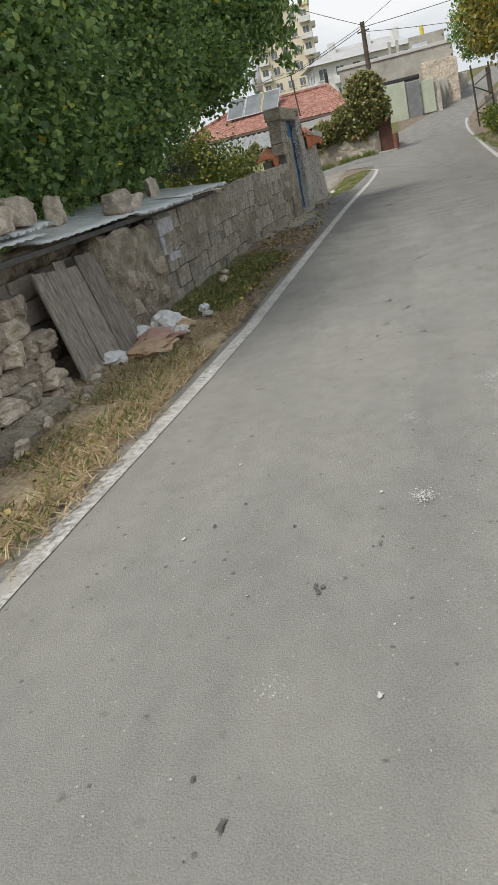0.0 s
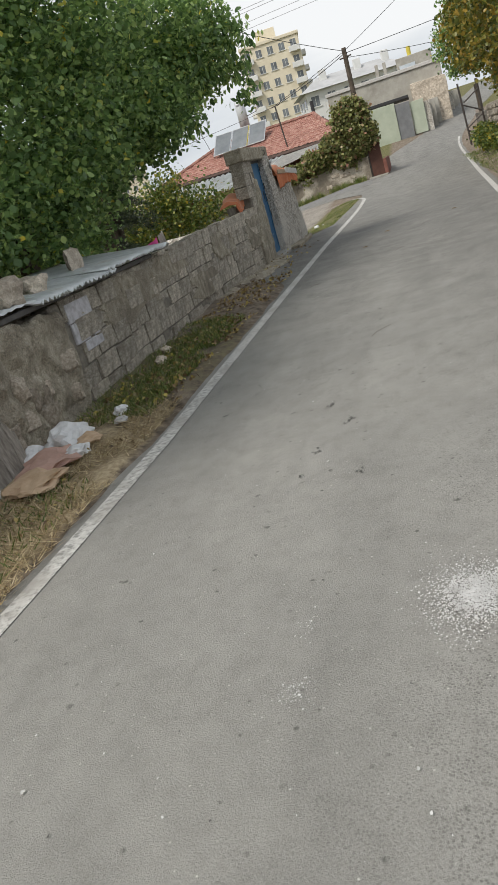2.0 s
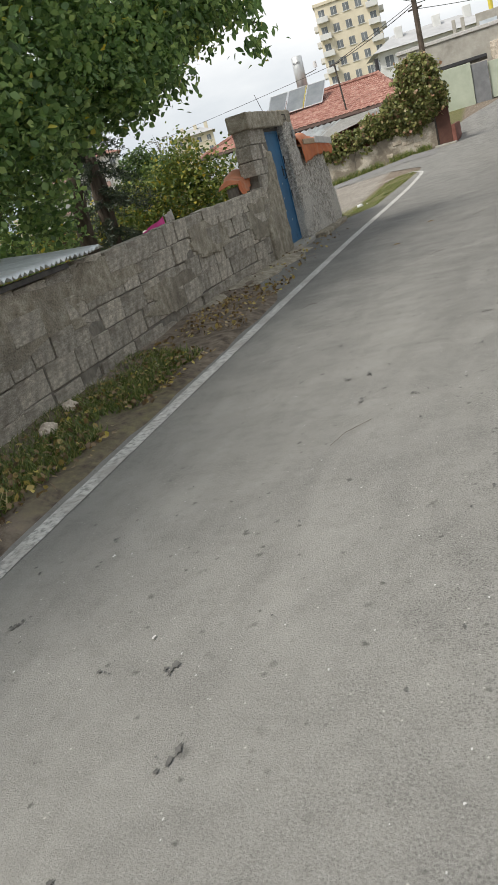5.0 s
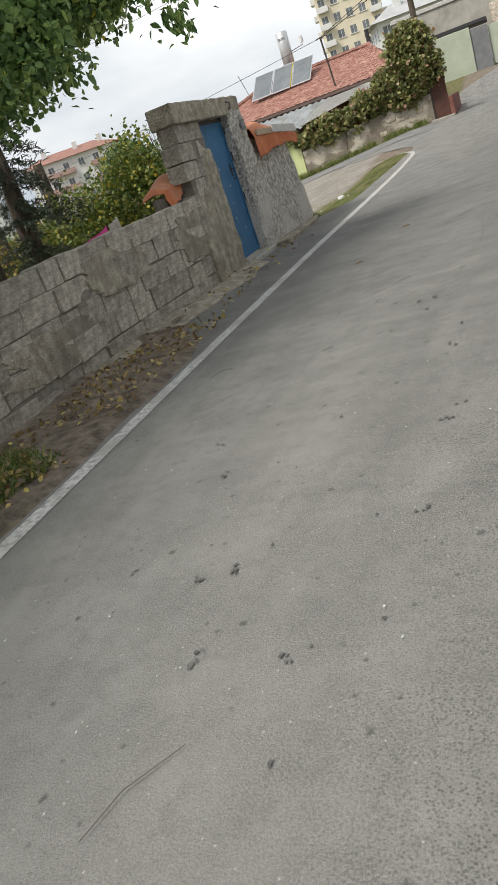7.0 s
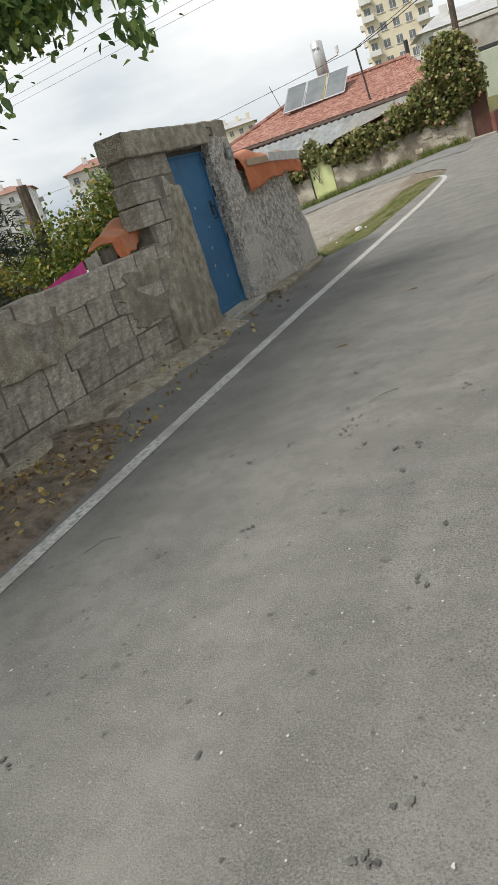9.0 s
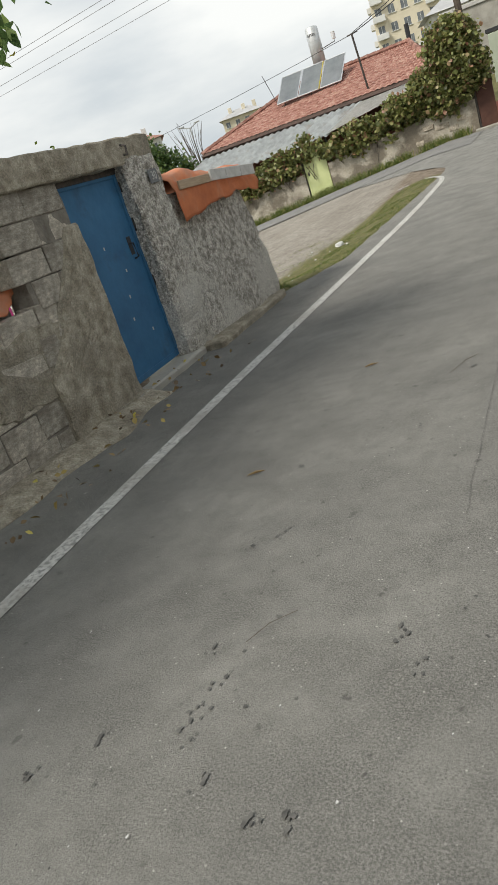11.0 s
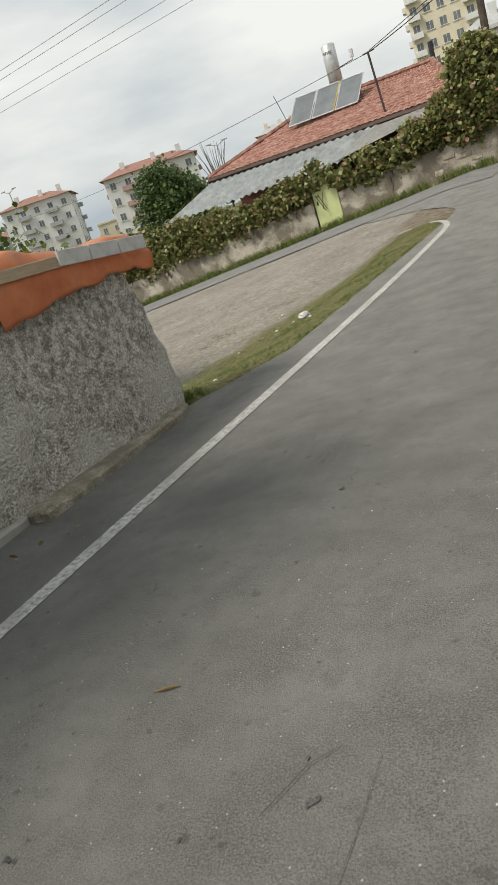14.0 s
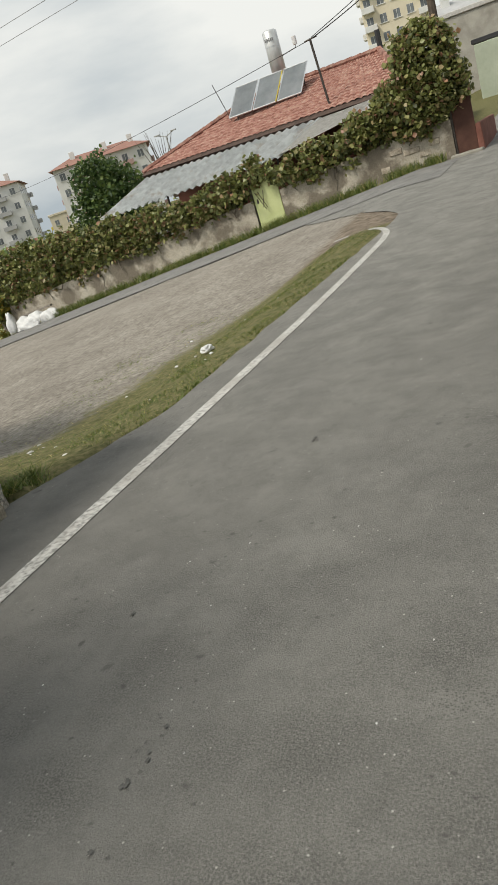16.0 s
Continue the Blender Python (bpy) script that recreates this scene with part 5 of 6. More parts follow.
alone("chimney_pipe", tube([(-3.9, 44.2, 4.2), (-3.9, 44.2, 5.0)], 0.1, 8), M_INK, (-3.9, 44.2, 4.2), "short black chimney pipe on the ridge", "chimney")

# ---- poles and cables ----
pole = thing("utility_pole", (-1.2, 39.2, 0), "dark weathered wooden utility pole", "utility pole")
part("shaft", tube([(-1.2, 39.2, 0), (-1.2, 39.2, 6.45)], 0.12, 8, [0.15, 0.11]), M_BARK, pole)
part("crossarm", tube([(-1.5, 39.2, 6.0), (-0.9, 39.2, 6.05)], 0.04), M_STEEL, pole)


def cable(a, b, sag, r, label, material):
    a, b = Vector(a), Vector(b)
    pts = [a.lerp(b, k / 16) - Vector((0, 0, sag * 4 * (k / 16) * (1 - k / 16))) for k in range(17)]
    return alone("cable", tube(pts, r, 5), material, tuple(a), label, "cable", "overhead cables")


for y0, z in ((32.3, 8.0), (33.2, 8.05), (34.9, 8.0), (36.3, 8.0)):
    cable((-75, y0 + 0.2 * 63, z), (26, y0 - 0.2 * 38, z), 0.05, 0.009, "thin grey overhead power cable against the sky", M_GREYCABLE)
cable((-1.2, 39.2, 6.2), (-5.3, 40.2, 5.02), 0.08, 0.018, "black service cable to the house mast", M_CABLE)
cable((-1.2, 39.2, 6.3), (-5.3, 40.2, 5.06), 0.02, 0.014, "black service cable to the house mast", M_CABLE)
cable((-5.3, 40.2, 5.02), (-52, 74, 6.3), 0.5, 0.012, "black service cable to the house mast", M_CABLE)
cable((-1.2, 39.2, 6.3), (-9.0, 26.0, 9.5), 0.2, 0.014, "black overhead cable from the wooden pole", M_CABLE)
cable((-1.2, 39.2, 6.2), (26, 62, 10.5), 0.3, 0.016, "black overhead cable from the wooden pole", M_CABLE)
cable((-1.2, 39.2, 6.3), (9, 30, 10.5), 0.2, 0.012, "black overhead cable from the wooden pole", M_CABLE)
cable((-1.2, 39.2, 6.0), (14, 56, 6.6), 0.4, 0.014, "black overhead cable from the wooden pole", M_CABLE)

# ---- beyond the bush: green wall, gate and flat-roofed house ----
yard = thing("yard_wall", (0.5, 56, 1.5), "pale green yard wall with a grey metal gate", "wall")
part("wall", rough_box((-1.6, 55.0, 0.8), (0.35, 55.3, 4.0), 3, 0.02, 1), M_PALEGREEN, yard)
part("gate_leaf", box((0.35, 55.1, 1.5), (1.35, 55.2, 3.85), 0.02), M_GREYGATE, yard, "grey sheet-metal gate leaf")
part("gate_leaf", box((1.37, 55.3, 1.6), (2.3, 55.4, 3.75), 0.02), M_PALEGREEN, yard, "pale green gate leaf")
part("canopy", box((-1.7, 55.1, 4.05), (1.4, 58.5, 4.25), 0.02), M_INK, yard, "dark flat canopy")
for k in range(9):
    z = 1.75 + k * 0.16
    part("low_wall", rough_box((2.3 + k * 0.37, 55.5 + k * 2.1, z - 0.5), (2.72 + k * 0.37, 57.7 + k * 2.1, z + 1.75 - 0.06 * k), 2, 0.06, 1.2), M_CONC if k % 3 else M_ROUGH, yard)
flat = thing("flat_house", (1, 66, 2), "cream concrete house with a flat parapet roof", "house")
part("wall", box((-4.5, 61, 1.5), (4.1, 70, 6.1), 0.03), M_CONC, flat)
part("parapet", box((-4.6, 60.9, 6.1), (4.2, 70.1, 6.35), 0.03), M_BOARD, flat, "pale parapet band")
part("pier", rough_box((1.7, 60.2, 2.0), (4.3, 60.98, 5.1), 3, 0.1, 0.8), M_STONE, flat, "rough stone lean-to wall")
part("roof_box", box((1.0, 63, 6.35), (3.7, 66, 7.3), 0.03), M_CONC, flat)
part("roof_panel", box((1.2, 62.3, 6.6), (2.4, 63.5, 6.66), 0.01, None, Matrix.Rotation(radians(40), 4, "X")), M_PANEL, flat)
part("cistern", tube([(2.1, 63.8, 7.2), (2.1, 63.8, 8.0)], 0.16, 12), M_YELLOW, flat, "small yellow-topped water tank")
for x in (-0.6, 0.0):
    part("chimney", box((x, 62, 6.3), (x + 0.25, 62.3, 7.3), 0.02), M_CONC, flat)

# ---- the other side of the road ----
for i, (x, y, w, h) in enumerate(((3.95, 17.2, 0.24, 2.75),)):
    p = thing("stone_post", (x, y, 0.3), "tall rough stone gatepost", "gatepost")
    for k in range(6):
        block(p, (x + RND.uniform(-0.03, 0.03), y, 0.45 + k * 0.46), (0.44, 0.44, 0.47), "stone", RND.uniform(-0.1, 0.1))
    part("cap", rough_box((x - 0.32, y - 0.3, 3.08), (x + 0.36, y + 0.3, 3.17), 2, 0.02), M_STONE, p)
alone("timber_post", box((3.62, 17.6, 0.2), (3.78, 17.75, 2.6), 0.01), M_YELLOWISH, (3.7, 17.7, 0.2), "weathered yellow-painted timber post", "post")
bw = thing("wall_east", (5, 20, 0), "dry-stone boundary wall half hidden by vines", "wall", kind="structure")
part("core", rough_box((4.5, 17.6, 0.1), (4.8, 42, 1.7), 3, 0.04, 1.5), M_MORTAR, bw)
part("core", rough_box((4.1, -14, 0.1), (4.4, 16.9, 1.6), 3, 0.04, 1.5), M_MORTAR, bw)
for row in range(6):
    y = 17.8
    while y < 34:
        w = RND.uniform(0.4, 0.75)
        block(bw, (4.47, y + w / 2, 0.45 + row * 0.26), (0.25, w, 0.25), "stone", 0, STONES)
        y += w
alone("slab", rough_box((3.6, 19.5, 0.3), (3.75, 20.8, 2.1), 3, 0.02), M_CONC, (3.7, 20.1, 0.3), "upright grey concrete slab by the wall", "slab")
trs = thing("lattice_frame", (3.8, 36, 0.4), "rusty steel lattice frame standing by the road", "frame")
for x, y in ((3.55, 36), (4.35, 36.2)):
    part("leg", tube([(x + 0.1, y, 0.4), (x - 0.05, y, 3.1)], 0.045, 5), M_STEEL, trs)
for k in range(4):
    part("brace", tube([(3.63, 36, 0.6 + k * 0.55), (4.4, 36.2, 1.05 + k * 0.55)] if k % 2 else [(4.42, 36.2, 0.6 + k * 0.55), (3.6, 36, 1.05 + k * 0.55)], 0.03, 4), M_STEEL, trs)
vt = thing("tree", (5.6, 27, 0.4), "yellowing autumn vine and tree overhanging the stone wall", "tree")
part("trunk", tube([(5.6, 27, 0.3), (5.5, 27, 1.8), (5.3, 27.2, 3.2)], 0.15, 8, [0.2, 0.16, 0.1]), M_BARK, vt)
part("limb", tube([(5.4, 27, 2.4), (4.7, 24, 3.6), (4.4, 21, 4.0)], 0.07, 6), M_BARK, vt)
part("limb", tube([(5.4, 27, 2.6), (4.6, 30, 3.8), (4.2, 34, 4.4)], 0.07, 6), M_BARK, vt)
ob = new("crown", leaf_mesh("crown", blob_points([(4.6, 20.5, 4.2, 0.9, 1.6, 1.4), (4.5, 23.5, 4.2, 1.2, 2.0, 1.6), (4.6, 27, 4.4, 1.5, 2.4, 1.8), (4.3, 31, 4.5, 1.4, 2.4, 1.5), (4.6, 22, 5.6, 1.4, 3, 1.2), (4.9, 29, 6.0, 1.8, 4, 1.6), (4.4, 25, 2.6, 0.5, 3.0, 0.6), (4.4, 19.2, 3.2, 0.5, 0.8, 0.7)], 22000, 0.5, 0.16, 12) - np.array((5.6, 27, 0.4)), 0.15, M_LEAF3, 0.75, 0.6))
ob.parent = vt
dk = thing("tree", (4.7, 40, 0.6), "dark green tree beside the far bend", "tree")
part("trunk", tube([(4.7, 40, 0.5), (4.6, 40, 3.0)], 0.12, 7), M_BARK, dk)
ob = new("crown", leaf_mesh("crown", blob_points([(4.2, 40, 5.0, 1.3, 1.3, 1.6), (4.7, 40, 6.4, 1.4, 1.4, 1.4)], 5000, 0.4, 0.15) - np.array((4.7, 40, 0.6)), 0.16, M_LEAF, 0.7))
ob.parent = dk
sh = thing("roadside_shrub", (4.3, 30, 0.3), "low yellow-green shrub at the road's edge", "shrub")
ob = new("foliage", leaf_mesh("foliage", blob_points([(3.95, 29.5, 0.7, 0.5, 1.2, 0.4), (4.0, 31.5, 0.75, 0.55, 1.3, 0.45), (3.9, 27.5, 0.55, 0.4, 0.9, 0.3)], 3500, 0.3, 0.1) - np.array((4.3, 30, 0.3)), 0.11, M_SHRUB, 0.7))
ob.parent = sh

# ---- distance ----
def block_of_flats(loc, size, storeys, bays, facade, accent, roof, label, turn=0.0, hip=False, balcony=(), side_bays=3):
    """A block of flats: walls, roof, a window with frame and sill in each bay, balconies in the bays named."""
    w, d, h = size
    b = thing("apartment_building", loc, label, "building")
    b.rotation_euler = (0, 0, turn)
    base = Vector(loc)

    def put(name, bm, m, parent=None, label=""):
        bmesh.ops.translate(bm, verts=bm.verts, vec=base)
        return part(name, bm, m, parent or b, label)
    put("wall", box((-w / 2, 0, 0), (w / 2, d, h), 0.05), facade)
    if hip:
        bm = bmesh.new()
        e = 0.9
        lo = [bm.verts.new(p) for p in ((-w / 2 - e, -e, h), (w / 2 + e, -e, h), (w / 2 + e, d + e, h), (-w / 2 - e, d + e, h))]
        hi = [bm.verts.new(p) for p in ((-w / 2 + d * 0.3, d * 0.5, h + 2.2), (w / 2 - d * 0.3, d * 0.5, h + 2.2))]
        for f in ((lo[0], lo[1], hi[1], hi[0]), (lo[1], lo[2], hi[1]), (lo[2], lo[3], hi[0], hi[1]), (lo[3], lo[0], hi[0]), (lo[3], lo[2], lo[1], lo[0])):
            bm.faces.new(f)
        put("roof", bm, roof)
        for x in (-0.3, 0.05, 0.33):
            put("chimney", box((w * x, d * 0.3, h + 0.6), (w * x + 1.1, d * 0.3 + 0.9, h + 3.0), 0.05), facade)
    else:
        put("parapet", box((-w / 2 - 0.25, -0.25, h), (w / 2 + 0.25, d + 0.25, h + 0.6), 0.05), roof)
        put("stair_house", box((-w * 0.2, d * 0.3, h + 0.6), (w * 0.15, d * 0.7, h + 3.2), 0.05), facade)
    sh_ = h / storeys
    bw_ = w / bays
    for s in range(storeys):
        z0 = s * sh_ + 0.9
        for k in range(bays):
            x = -w / 2 + (k + 0.5) * bw_
            win = put("window", box((x - 0.6, -0.06, z0), (x + 0.6, 0.02, z0 + 1.45), 0.02), M_GLASS)
            put("frame", box((x - 0.03, -0.1, z0), (x + 0.03, -0.062, z0 + 1.45)), M_WHITEF, win)
            put("sill", box((x - 0.85, -0.16, z0 - 0.12), (x + 0.85, -0.002, z0 - 0.005)), M_WHITEF, win)
            if k in balcony:
                put("balcony", box((x - bw_ * 0.46, -1.25, z0 - 0.95), (x + bw_ * 0.46, -0.17, z0 + 0.1), 0.03), accent)
        for side in (-1, 1):
            for k in range(side_bays):
                y = (k + 0.5) * d / side_bays
                x = side * w / 2
                win = put("window", box((x - 0.05, y - 0.7, z0), (x + 0.05, y + 0.7, z0 + 1.45), 0.02), M_GLASS)
                if k == side_bays - 1 and balcony:
                    put("balcony", box((x + side * 0.06, y - 1.5, z0 - 0.95), (x + side * 1.2, y + 1.5, z0 + 0.1), 0.03), accent)
    return b


block_of_flats((-23.6, 170, 0), (12.4, 12, 28), 9, 5, M_CREAM, M_WHITEF, M_CREAM, "tall cream apartment tower with pale balconies", radians(8), False, (0, 4), 3)
block_of_flats((-5.5, 125, 0), (16, 10, 12.2), 4, 6, M_WHITEF, M_WHITEF, M_GREYF, "long white apartment block with dark roof", radians(14), True, (1, 4), 3)
block_of_flats((-129, 168, -8), (18, 18, 24.3), 7, 5, M_WHITEF, M_GREYF, M_REDROOF, "grey and white apartment block with balconies", radians(32), True, (1, 3), 4)
block_of_flats((-88.5, 160, -6), (21, 15, 20), 6, 6, M_WHITEF, M_PINKF, M_REDROOF, "white and rose apartment block with a tiled hip roof", radians(30), True, (1, 2, 4), 3)
block_of_flats((-131, 215, -8), (26, 12, 15), 4, 7, M_CREAM, M_YELLOW, M_CREAM, "low cream and yellow apartment block far off", radians(32), False, (2,), 3)
block_of_flats((-85, 230, 0), (12, 12, 16.5), 5, 4, M_CREAM, M_CREAM, M_GREYF, "cream apartment block behind the tiled house", radians(20), True, (), 3)

block_of_flats((-186, 205, -8), (22, 14, 21), 6, 6, M_GREYF, M_WHITEF, M_REDROOF, "grey apartment block at the edge of town", radians(35), True, (2, 4), 3)


def far_tree(loc, blobs, n, size, material, label):
    t = thing("tree", loc, label, "tree", "trees beyond the side street")
    x, y, z = loc
    part("trunk", tube([(x, y, z - 1), (x, y, z + 3)], 0.15, 7, [0.22, 0.1]), M_BARK, t)
    o = new("crown", leaf_mesh("crown", blob_points([(x + b[0], y + b[1], z + b[2], b[3], b[4], b[5]) for b in blobs], n, 0.3, 0.22) - np.array(loc), size, material, 0.75))
    o.parent = t


far_tree((-21.2, 50, -1.5), [(0, 0, 2.8, 2.6, 1.6, 2.2), (-0.1, 0, 4.9, 1.5, 1.2, 1.6), (1.3, 0, 4.0, 1.5, 1.2, 1.5)], 11000, 0.2, M_LEAFDARK, "green tree rising behind the ivy hedge")
far_tree((-26.0, 47, -2.0), [(0, 0, 2.0, 3.0, 1.5, 1.3), (3, 0, 2.2, 2.0, 1.3, 1.4)], 6000, 0.22, M_SHRUB, "yellow-green garden shrub behind the hedge")
far_tree((-35.0, 50, -2.5), [(0, 0, 2.0, 4.5, 1.5, 1.4), (6, 0, 2.0, 4, 1.3, 1.3)], 6000, 0.25, M_SHRUB, "yellow-green garden shrub behind the hedge")
far_tree((-52.0, 80, -4), [(0, 0, 3.0, 7, 2.5, 3.0), (9, 0, 3, 6, 2, 2.5)], 6000, 0.4, M_LEAF, "distant dark green trees below the flats")
far_tree((-7.4, 17.8, -0.4), [(0.4, 0, 1.5, 1.1, 0.8, 0.7), (2.1, 0, 2.3, 0.55, 0.5, 0.6), (1.6, 0.3, 1.7, 1.1, 0.6, 0.8), (2.9, 0, 1.7, 0.7, 0.5, 0.7)], 9000, 0.09, M_SHRUB, "green garden bush behind the block wall")
far_tree((-8.6, 17.2, -0.5), [(0, 0, 1.2, 1.1, 0.8, 0.65), (-1.2, 0, 1.0, 0.9, 0.7, 0.5)], 4000, 0.09, M_LEAF3, "yellowing garden bush behind the block wall")
bare = thing("bare_tree", (-28.5, 72, 0), "leafless grey tree behind the tiled house", "tree")
for k in range(16):
    a = RND.uniform(-0.6, 0.6)
    part("branch", tube([(-28.5 + 0.05 * k, 72, 1.5), (-28.5 + math.sin(a) * 2.2, 72, 4.5 + RND.random()), (-28.5 + math.sin(a) * 3.6, 72, 6.0 + RND.random() * 1.2)], 0.04, 4, [0.05, 0.028, 0.01]), M_BARK, bare)
for x, y, h in ((-37.6, 92, 9.2), (-74.2, 98, 13.5)):
    lampp = thing("street_lamp", (x, y, -2), "double-armed grey steel street lamp", "street lamp", "street lamps")
    part("pole", tube([(x, y, -3), (x, y, h - 1.3)], 0.08, 6), M_GREYF, lampp)
    for s in (-1, 1):
        arm = part("arm", tube([(x, y, h - 1.4), (x + s * 1.1, y, h - 1.0)], 0.05, 5), M_GREYF, lampp)
        part("lamp_head", box((x + s * 1.05 - 0.35, y - 0.12, h - 1.05), (x + s * 1.05 + 0.35, y + 0.12, h - 0.92), 0.03), M_GREYF, arm)

# ---- grass, straw, leaves, stains ----
def scatter(n, x0, x1, y0, y1, dx=0.0):
    out = []
    while len(out) < n:
        x, y = RNG.uniform(x0, x1), RNG.uniform(y0, y1)
        if -20 < y < 30 and x < 0 and x > float(left_edge(y)) - 0.03 and y > 14.5:
            continue
        if noise.noise(Vector((x * 1.6, y * 1.6, 7))) + 0.35 * RNG.random() > -0.02:
            z = float(land(x, y)) + bumps(x, y, 2.2 if y < 16.6 else 1.5, 0.03) + (0.05 if y < 16.6 else 0.0)
            out.append((x, y, z - 0.02))
    return out


tagged(blades("weeds", scatter(8000, -2.05, -1.2, 3.3, 7.2), 0.07, M_GRASS, 0.8), "short green weeds along the wall foot", "grass", kind="stuff")
tagged(blades("dry_grass", scatter(15000, -1.95, -1.0, -6, 3.6), 0.05, M_STRAW, 2.2, 0.005), "flattened dry straw on the verge", "dry grass", kind="stuff")
tagged(blades("weeds", scatter(1800, -1.9, -1.1, -3, 2.2), 0.06, M_GRASS, 1.0), "scattered green weeds in the straw", "grass", kind="stuff")
tagged(blades("grass", scatter(15000, -2.1, -1.1, 16.7, 26.5), 0.036, M_GRASS, 0.8), "green grass strip beside the road edge", "grass", kind="stuff")
tagged(blades("grass", scatter(15000, -4.6, -1.6, 16.6, 24), 0.028, M_GRASS, 1.4), "thin grass on the gravel lot", "grass", kind="stuff")
tagged(blades("grass", scatter(9000, -19, -1.4, 37.0, 37.75), 0.28, M_GRASS, 0.5, 0.014), "tall grass along the foot of the plaster wall", "grass", kind="stuff")
tagged(blades("weeds", scatter(900, -1.95, -1.56, 16.3, 17.2), 0.08, M_GRASS, 1.0), "weeds at the roughcast wall's foot", "grass", kind="stuff")
tagged(blades("weeds", scatter(5000, 3.1, 4.3, 8, 34), 0.12, M_GRASS, 0.8, 0.01), "weeds on the roadside bank", "grass", kind="stuff")


def flat_leaves(n, box4, size, name, label):
    p = np.array(scatter(n, *box4)) + np.array([0, 0, 0.04])
    ob = new(name, leaf_mesh(name, p, size, M_FALLEN, 0.7, 0.1, 0.5))
    return tagged(ob, label, "leaves", kind="stuff")


flat_leaves(1500, (-1.95, -1.0, 3.4, 9.9), 0.042, "fallen_leaves", "fallen yellow and brown leaves on the verge")
flat_leaves(110, (-1.8, -1.05, 9.9, 14), 0.045, "fallen_leaves", "fallen yellow and brown leaves on the verge")
flat_leaves(350, (-1.9, -1.1, -4, 3.4), 0.03, "fallen_leaves", "brown leaf scraps in the straw")
for x, y in ((0.42, 12.6), (1.7, 13.4), (0.1, 11.0)):
    z = float(land(x, y))
    alone("leaf", tube([(x - 0.05, y - 0.02, z + 0.008), (x, y, z + 0.014), (x + 0.045, y + 0.025, z + 0.007)], 0.01, 5, [0.002, 0.008, 0.002]), M_FALLEN, (x, y, z), "single fallen yellow leaf on the asphalt", "leaf", "leaves on the road")


def splats(name, spots, material, label, lift=0.006):
    bm = bmesh.new()
    for i, (x, y, r, e) in enumerate(spots):
        n = 18
        z = float(land(x, y)) + lift + i * 1e-6
        ring = [bm.verts.new((x + math.cos(a) * r * q * 0.8, y + math.sin(a) * r * q * e, z)) for a, q in ((2 * math.pi * k / n, 1 + 0.9 * noise.noise(Vector((math.cos(2 * math.pi * k / n) * 2.6 + i * 5, math.sin(2 * math.pi * k / n) * 2.6, i)))) for k in range(n))]
        bm.faces.new(ring)
    return alone(name, bm, material, (0, 0, 0), label, "stain", kind="stuff")


dark = [(RND.uniform(-0.6, 2.1), RND.uniform(-3, 24), abs(RND.gauss(0.0, 0.003)) + 0.002, RND.uniform(1.0, 2.0)) for _ in range(300)]
dark += [(x + RND.gauss(0, 0.03), y + RND.gauss(0, 0.12), RND.uniform(0.003, 0.009), 1.4) for x, y in ((0.62, 9.2), (0.6, 14.4)) for _ in range(16)]
WET = ((0.32, 1.52), (0.65, 1.43), (0.36, 1.82), (0.12, 2.63), (0.36, 2.61), (0.5, 2.27), (-0.46, 2.9), (-0.31, 3.55), (0.11, 5.51), (0.43, 5.38), (0.59, 5.44), (0.61, 4.95), (0.93, 4.92), (1.26, 5.68), (1.36, 6.7), (1.29, 6.52), (0.23, 6.3), (0.07, 6.68), (-0.02, 7.93), (1.25, 7.6),
       (0.28, 9.05), (0.51, 9.5), (0.58, 9.13), (0.73, 8.92), (0.09, 8.86), (0.38, 8.1), (0.95, 8.79), (1.05, 8.83), (1.02, 8.54), (1.31, 9.39), (1.21, 9.57), (0.39, 10.18), (0.52, 10.32), (0.39, 11.04), (0.3, 11.83), (0.99, 11.31), (1.18, 12.16), (1.49, 11.6), (1.65, 11.35), (-0.1, 13.31), (0.46, 16.82), (1.21, 16.82), (0.27, -1.7), (0.45, -1.42))
dark += [(x + RND.gauss(0, 0.014), y + RND.gauss(0, 0.026), RND.uniform(0.003, 0.011), RND.uniform(1.0, 1.9)) for x, y in WET for _ in range(5)]
splats("oil_spots", dark, M_OIL, "dark oil and water spots on the asphalt")
pale = [(RND.uniform(-0.5, 2.2), RND.uniform(-3.5, 8), abs(RND.gauss(0.0, 0.0022)) + 0.0012, RND.uniform(1, 1.6)) for _ in range(420)]
pale += [(RND.uniform(-0.5, 2.2), RND.uniform(8, 22), abs(RND.gauss(0.0, 0.002)) + 0.001, 1.2) for _ in range(260)]
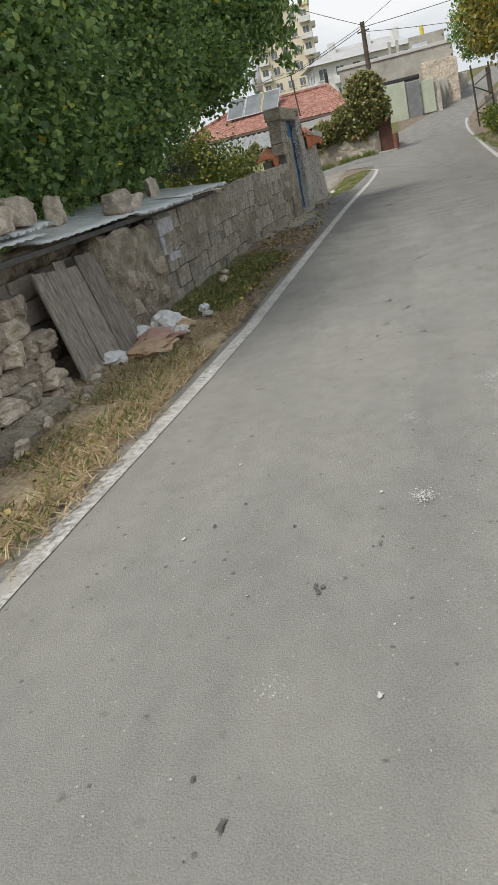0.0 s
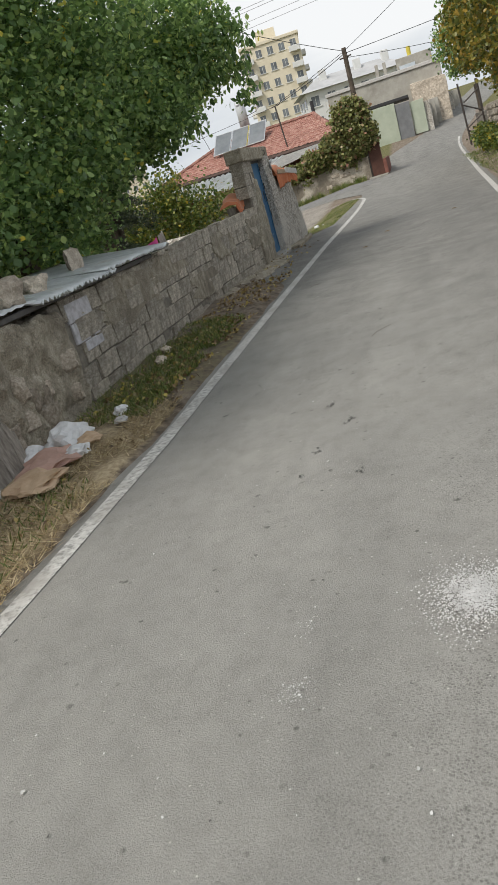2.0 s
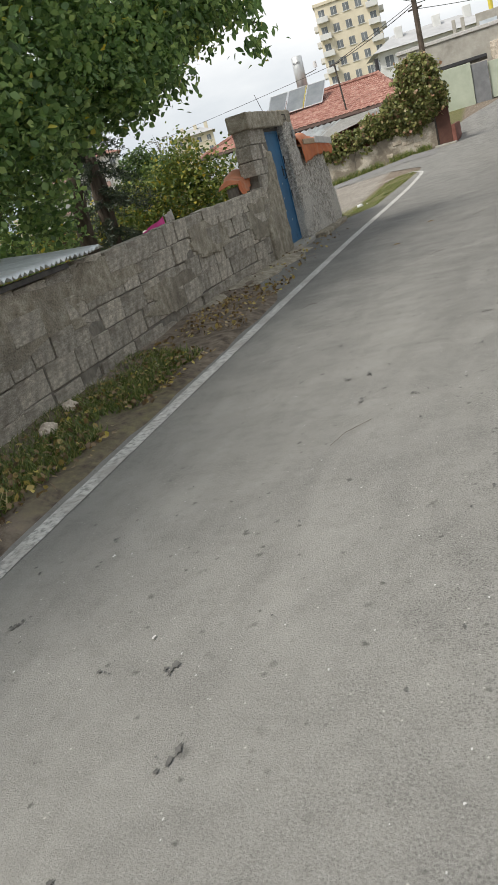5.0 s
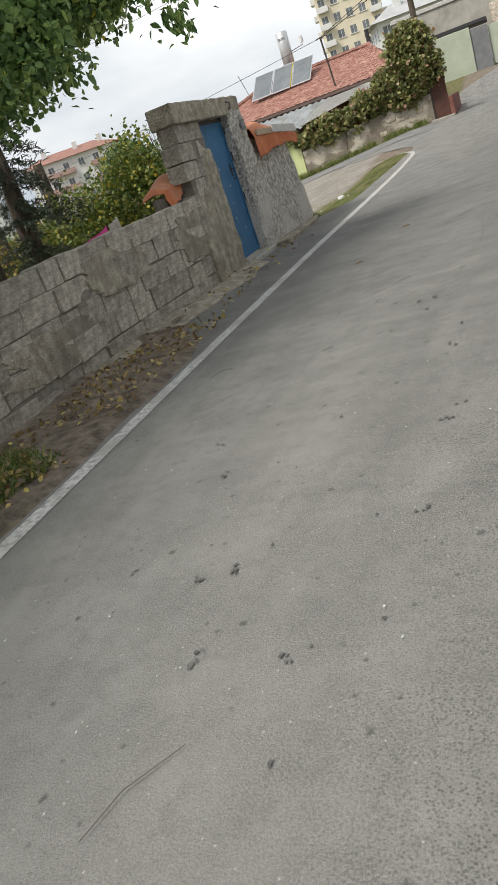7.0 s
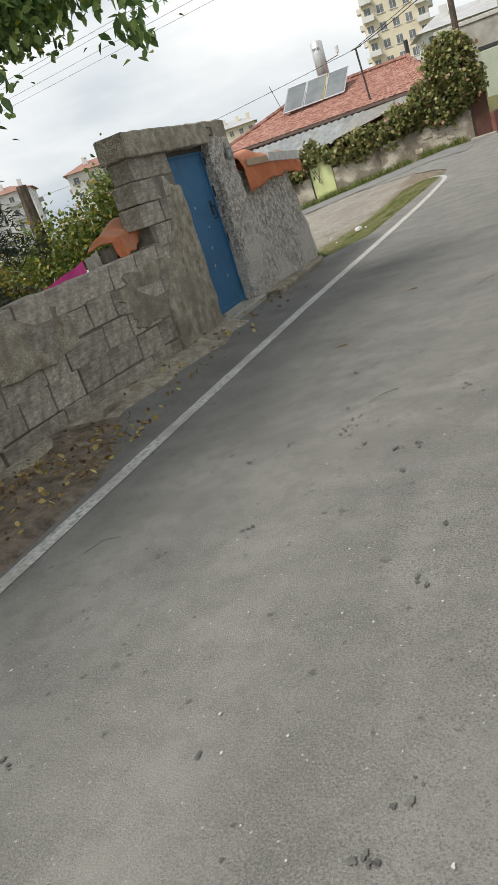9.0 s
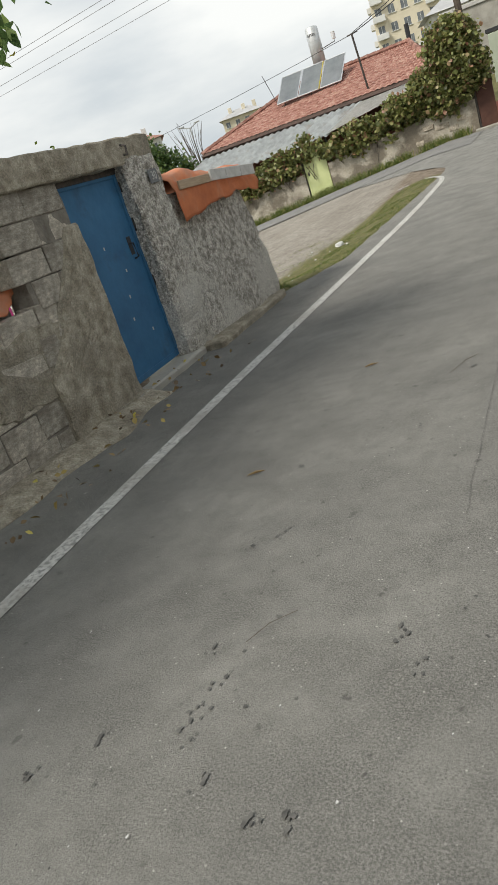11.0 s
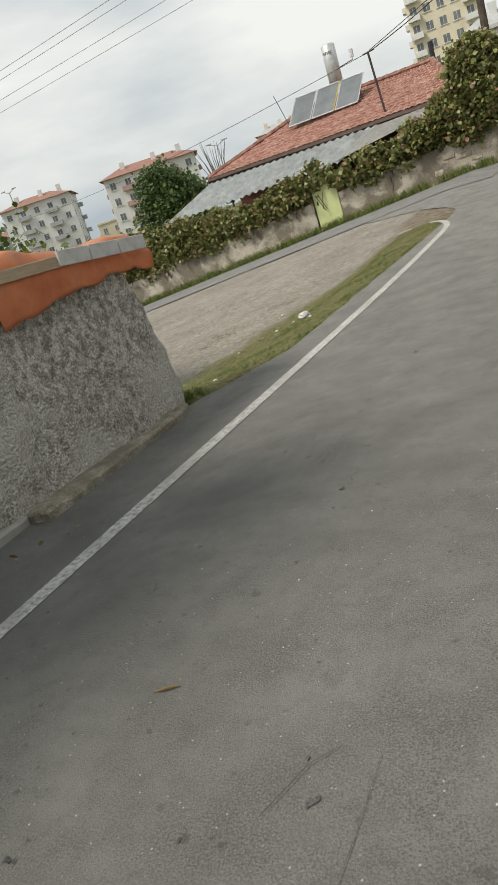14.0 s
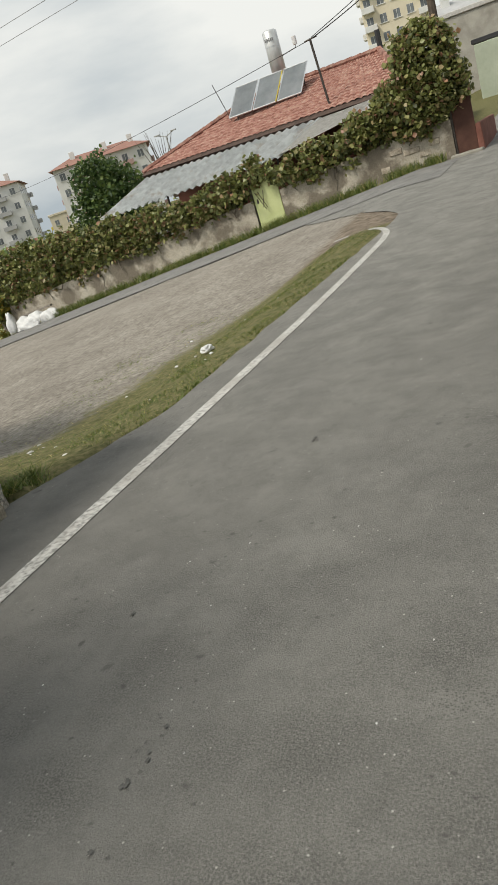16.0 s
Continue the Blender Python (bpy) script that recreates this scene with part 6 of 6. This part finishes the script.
for cx, cy, s, n in ((1.13, 0.18, 0.085, 4200), (1.13, 0.18, 0.05, 3000), (0.62, -1.11, 0.024, 300), (0.55, -0.24, 0.03, 120), (1.24, -0.11, 0.06, 60), (0.2, -2.2, 0.03, 40), (0.55, 0.1, 0.025, 30)):
    pale += [(cx + RND.gauss(0, s), cy + RND.gauss(0, s * 1.3), abs(RND.gauss(0.0, 0.0014)) + 0.0008, RND.uniform(0.8, 1.4)) for _ in range(n)]
splats("white_powder", pale, M_POWDER, "spilled white powder and pale grit on the asphalt", 0.008)
for i in range(18):
    x, y = RND.uniform(-3.2, -1.4), RND.uniform(17.2, 22.5)
    s = RND.uniform(0.01, 0.03)
    z = float(land(x, y))
    alone("paper_scrap", crumple((x, y, z + s * 0.3), (s, s * 1.2, s * 0.5), i + 200.0, 2), M_WHITEBAG if i % 2 else M_BOARD, (x, y, z), "small pale scrap of litter in the grass", "litter", "scraps on the lot")
alone("paper_scrap", crumple((-1.95, 20.3, float(land(-1.95, 20.3)) + 0.03), (0.07, 0.1, 0.05), 311.0), M_WHITEBAG, (-1.95, 20.3, float(land(-1.95, 20.3))), "crumpled white plastic scrap in the grass", "litter", "scraps on the lot")
for pts in ([(1.05, 12.1, 0.01), (1.13, 12.3, 0.012), (1.2, 12.38, 0.01)], [(0.64, 9.52, 0.01), (0.7, 9.62, 0.015), (0.79, 9.7, 0.01)], [(0.55, 4.3, 0.01), (0.6, 4.45, 0.012), (0.72, 4.6, 0.01)], [(-0.5, 8.0, 0.01), (-0.44, 8.1, 0.02), (-0.36, 8.14, 0.01)]):
    alone("twig", tube(pts, 0.0014, 4), M_BARK, pts[0], "thin dry twig on the asphalt", "twig", "twigs on the road")
seam = bmesh.new()
row = [(seam.verts.new((1.345 + 0.012 * noise.noise(Vector((y * 4, 0, 0))) - w, y, 0.006)), seam.verts.new((1.345 + 0.012 * noise.noise(Vector((y * 4, 0, 0))) + w, y, 0.006))) for y, w in ((y, 0.0008 + 0.004 * max(0, noise.noise(Vector((y * 6, 2, 0))))) for y in np.arange(10.3, 12.45, 0.08))]
for p, q in zip(row, row[1:]):
    seam.faces.new((p[0], p[1], q[1], q[0]))
alone("road_seam", seam, M_OIL, (1.28, 11, 0.0), "dark cracked seam in the asphalt", "crack", kind="stuff")
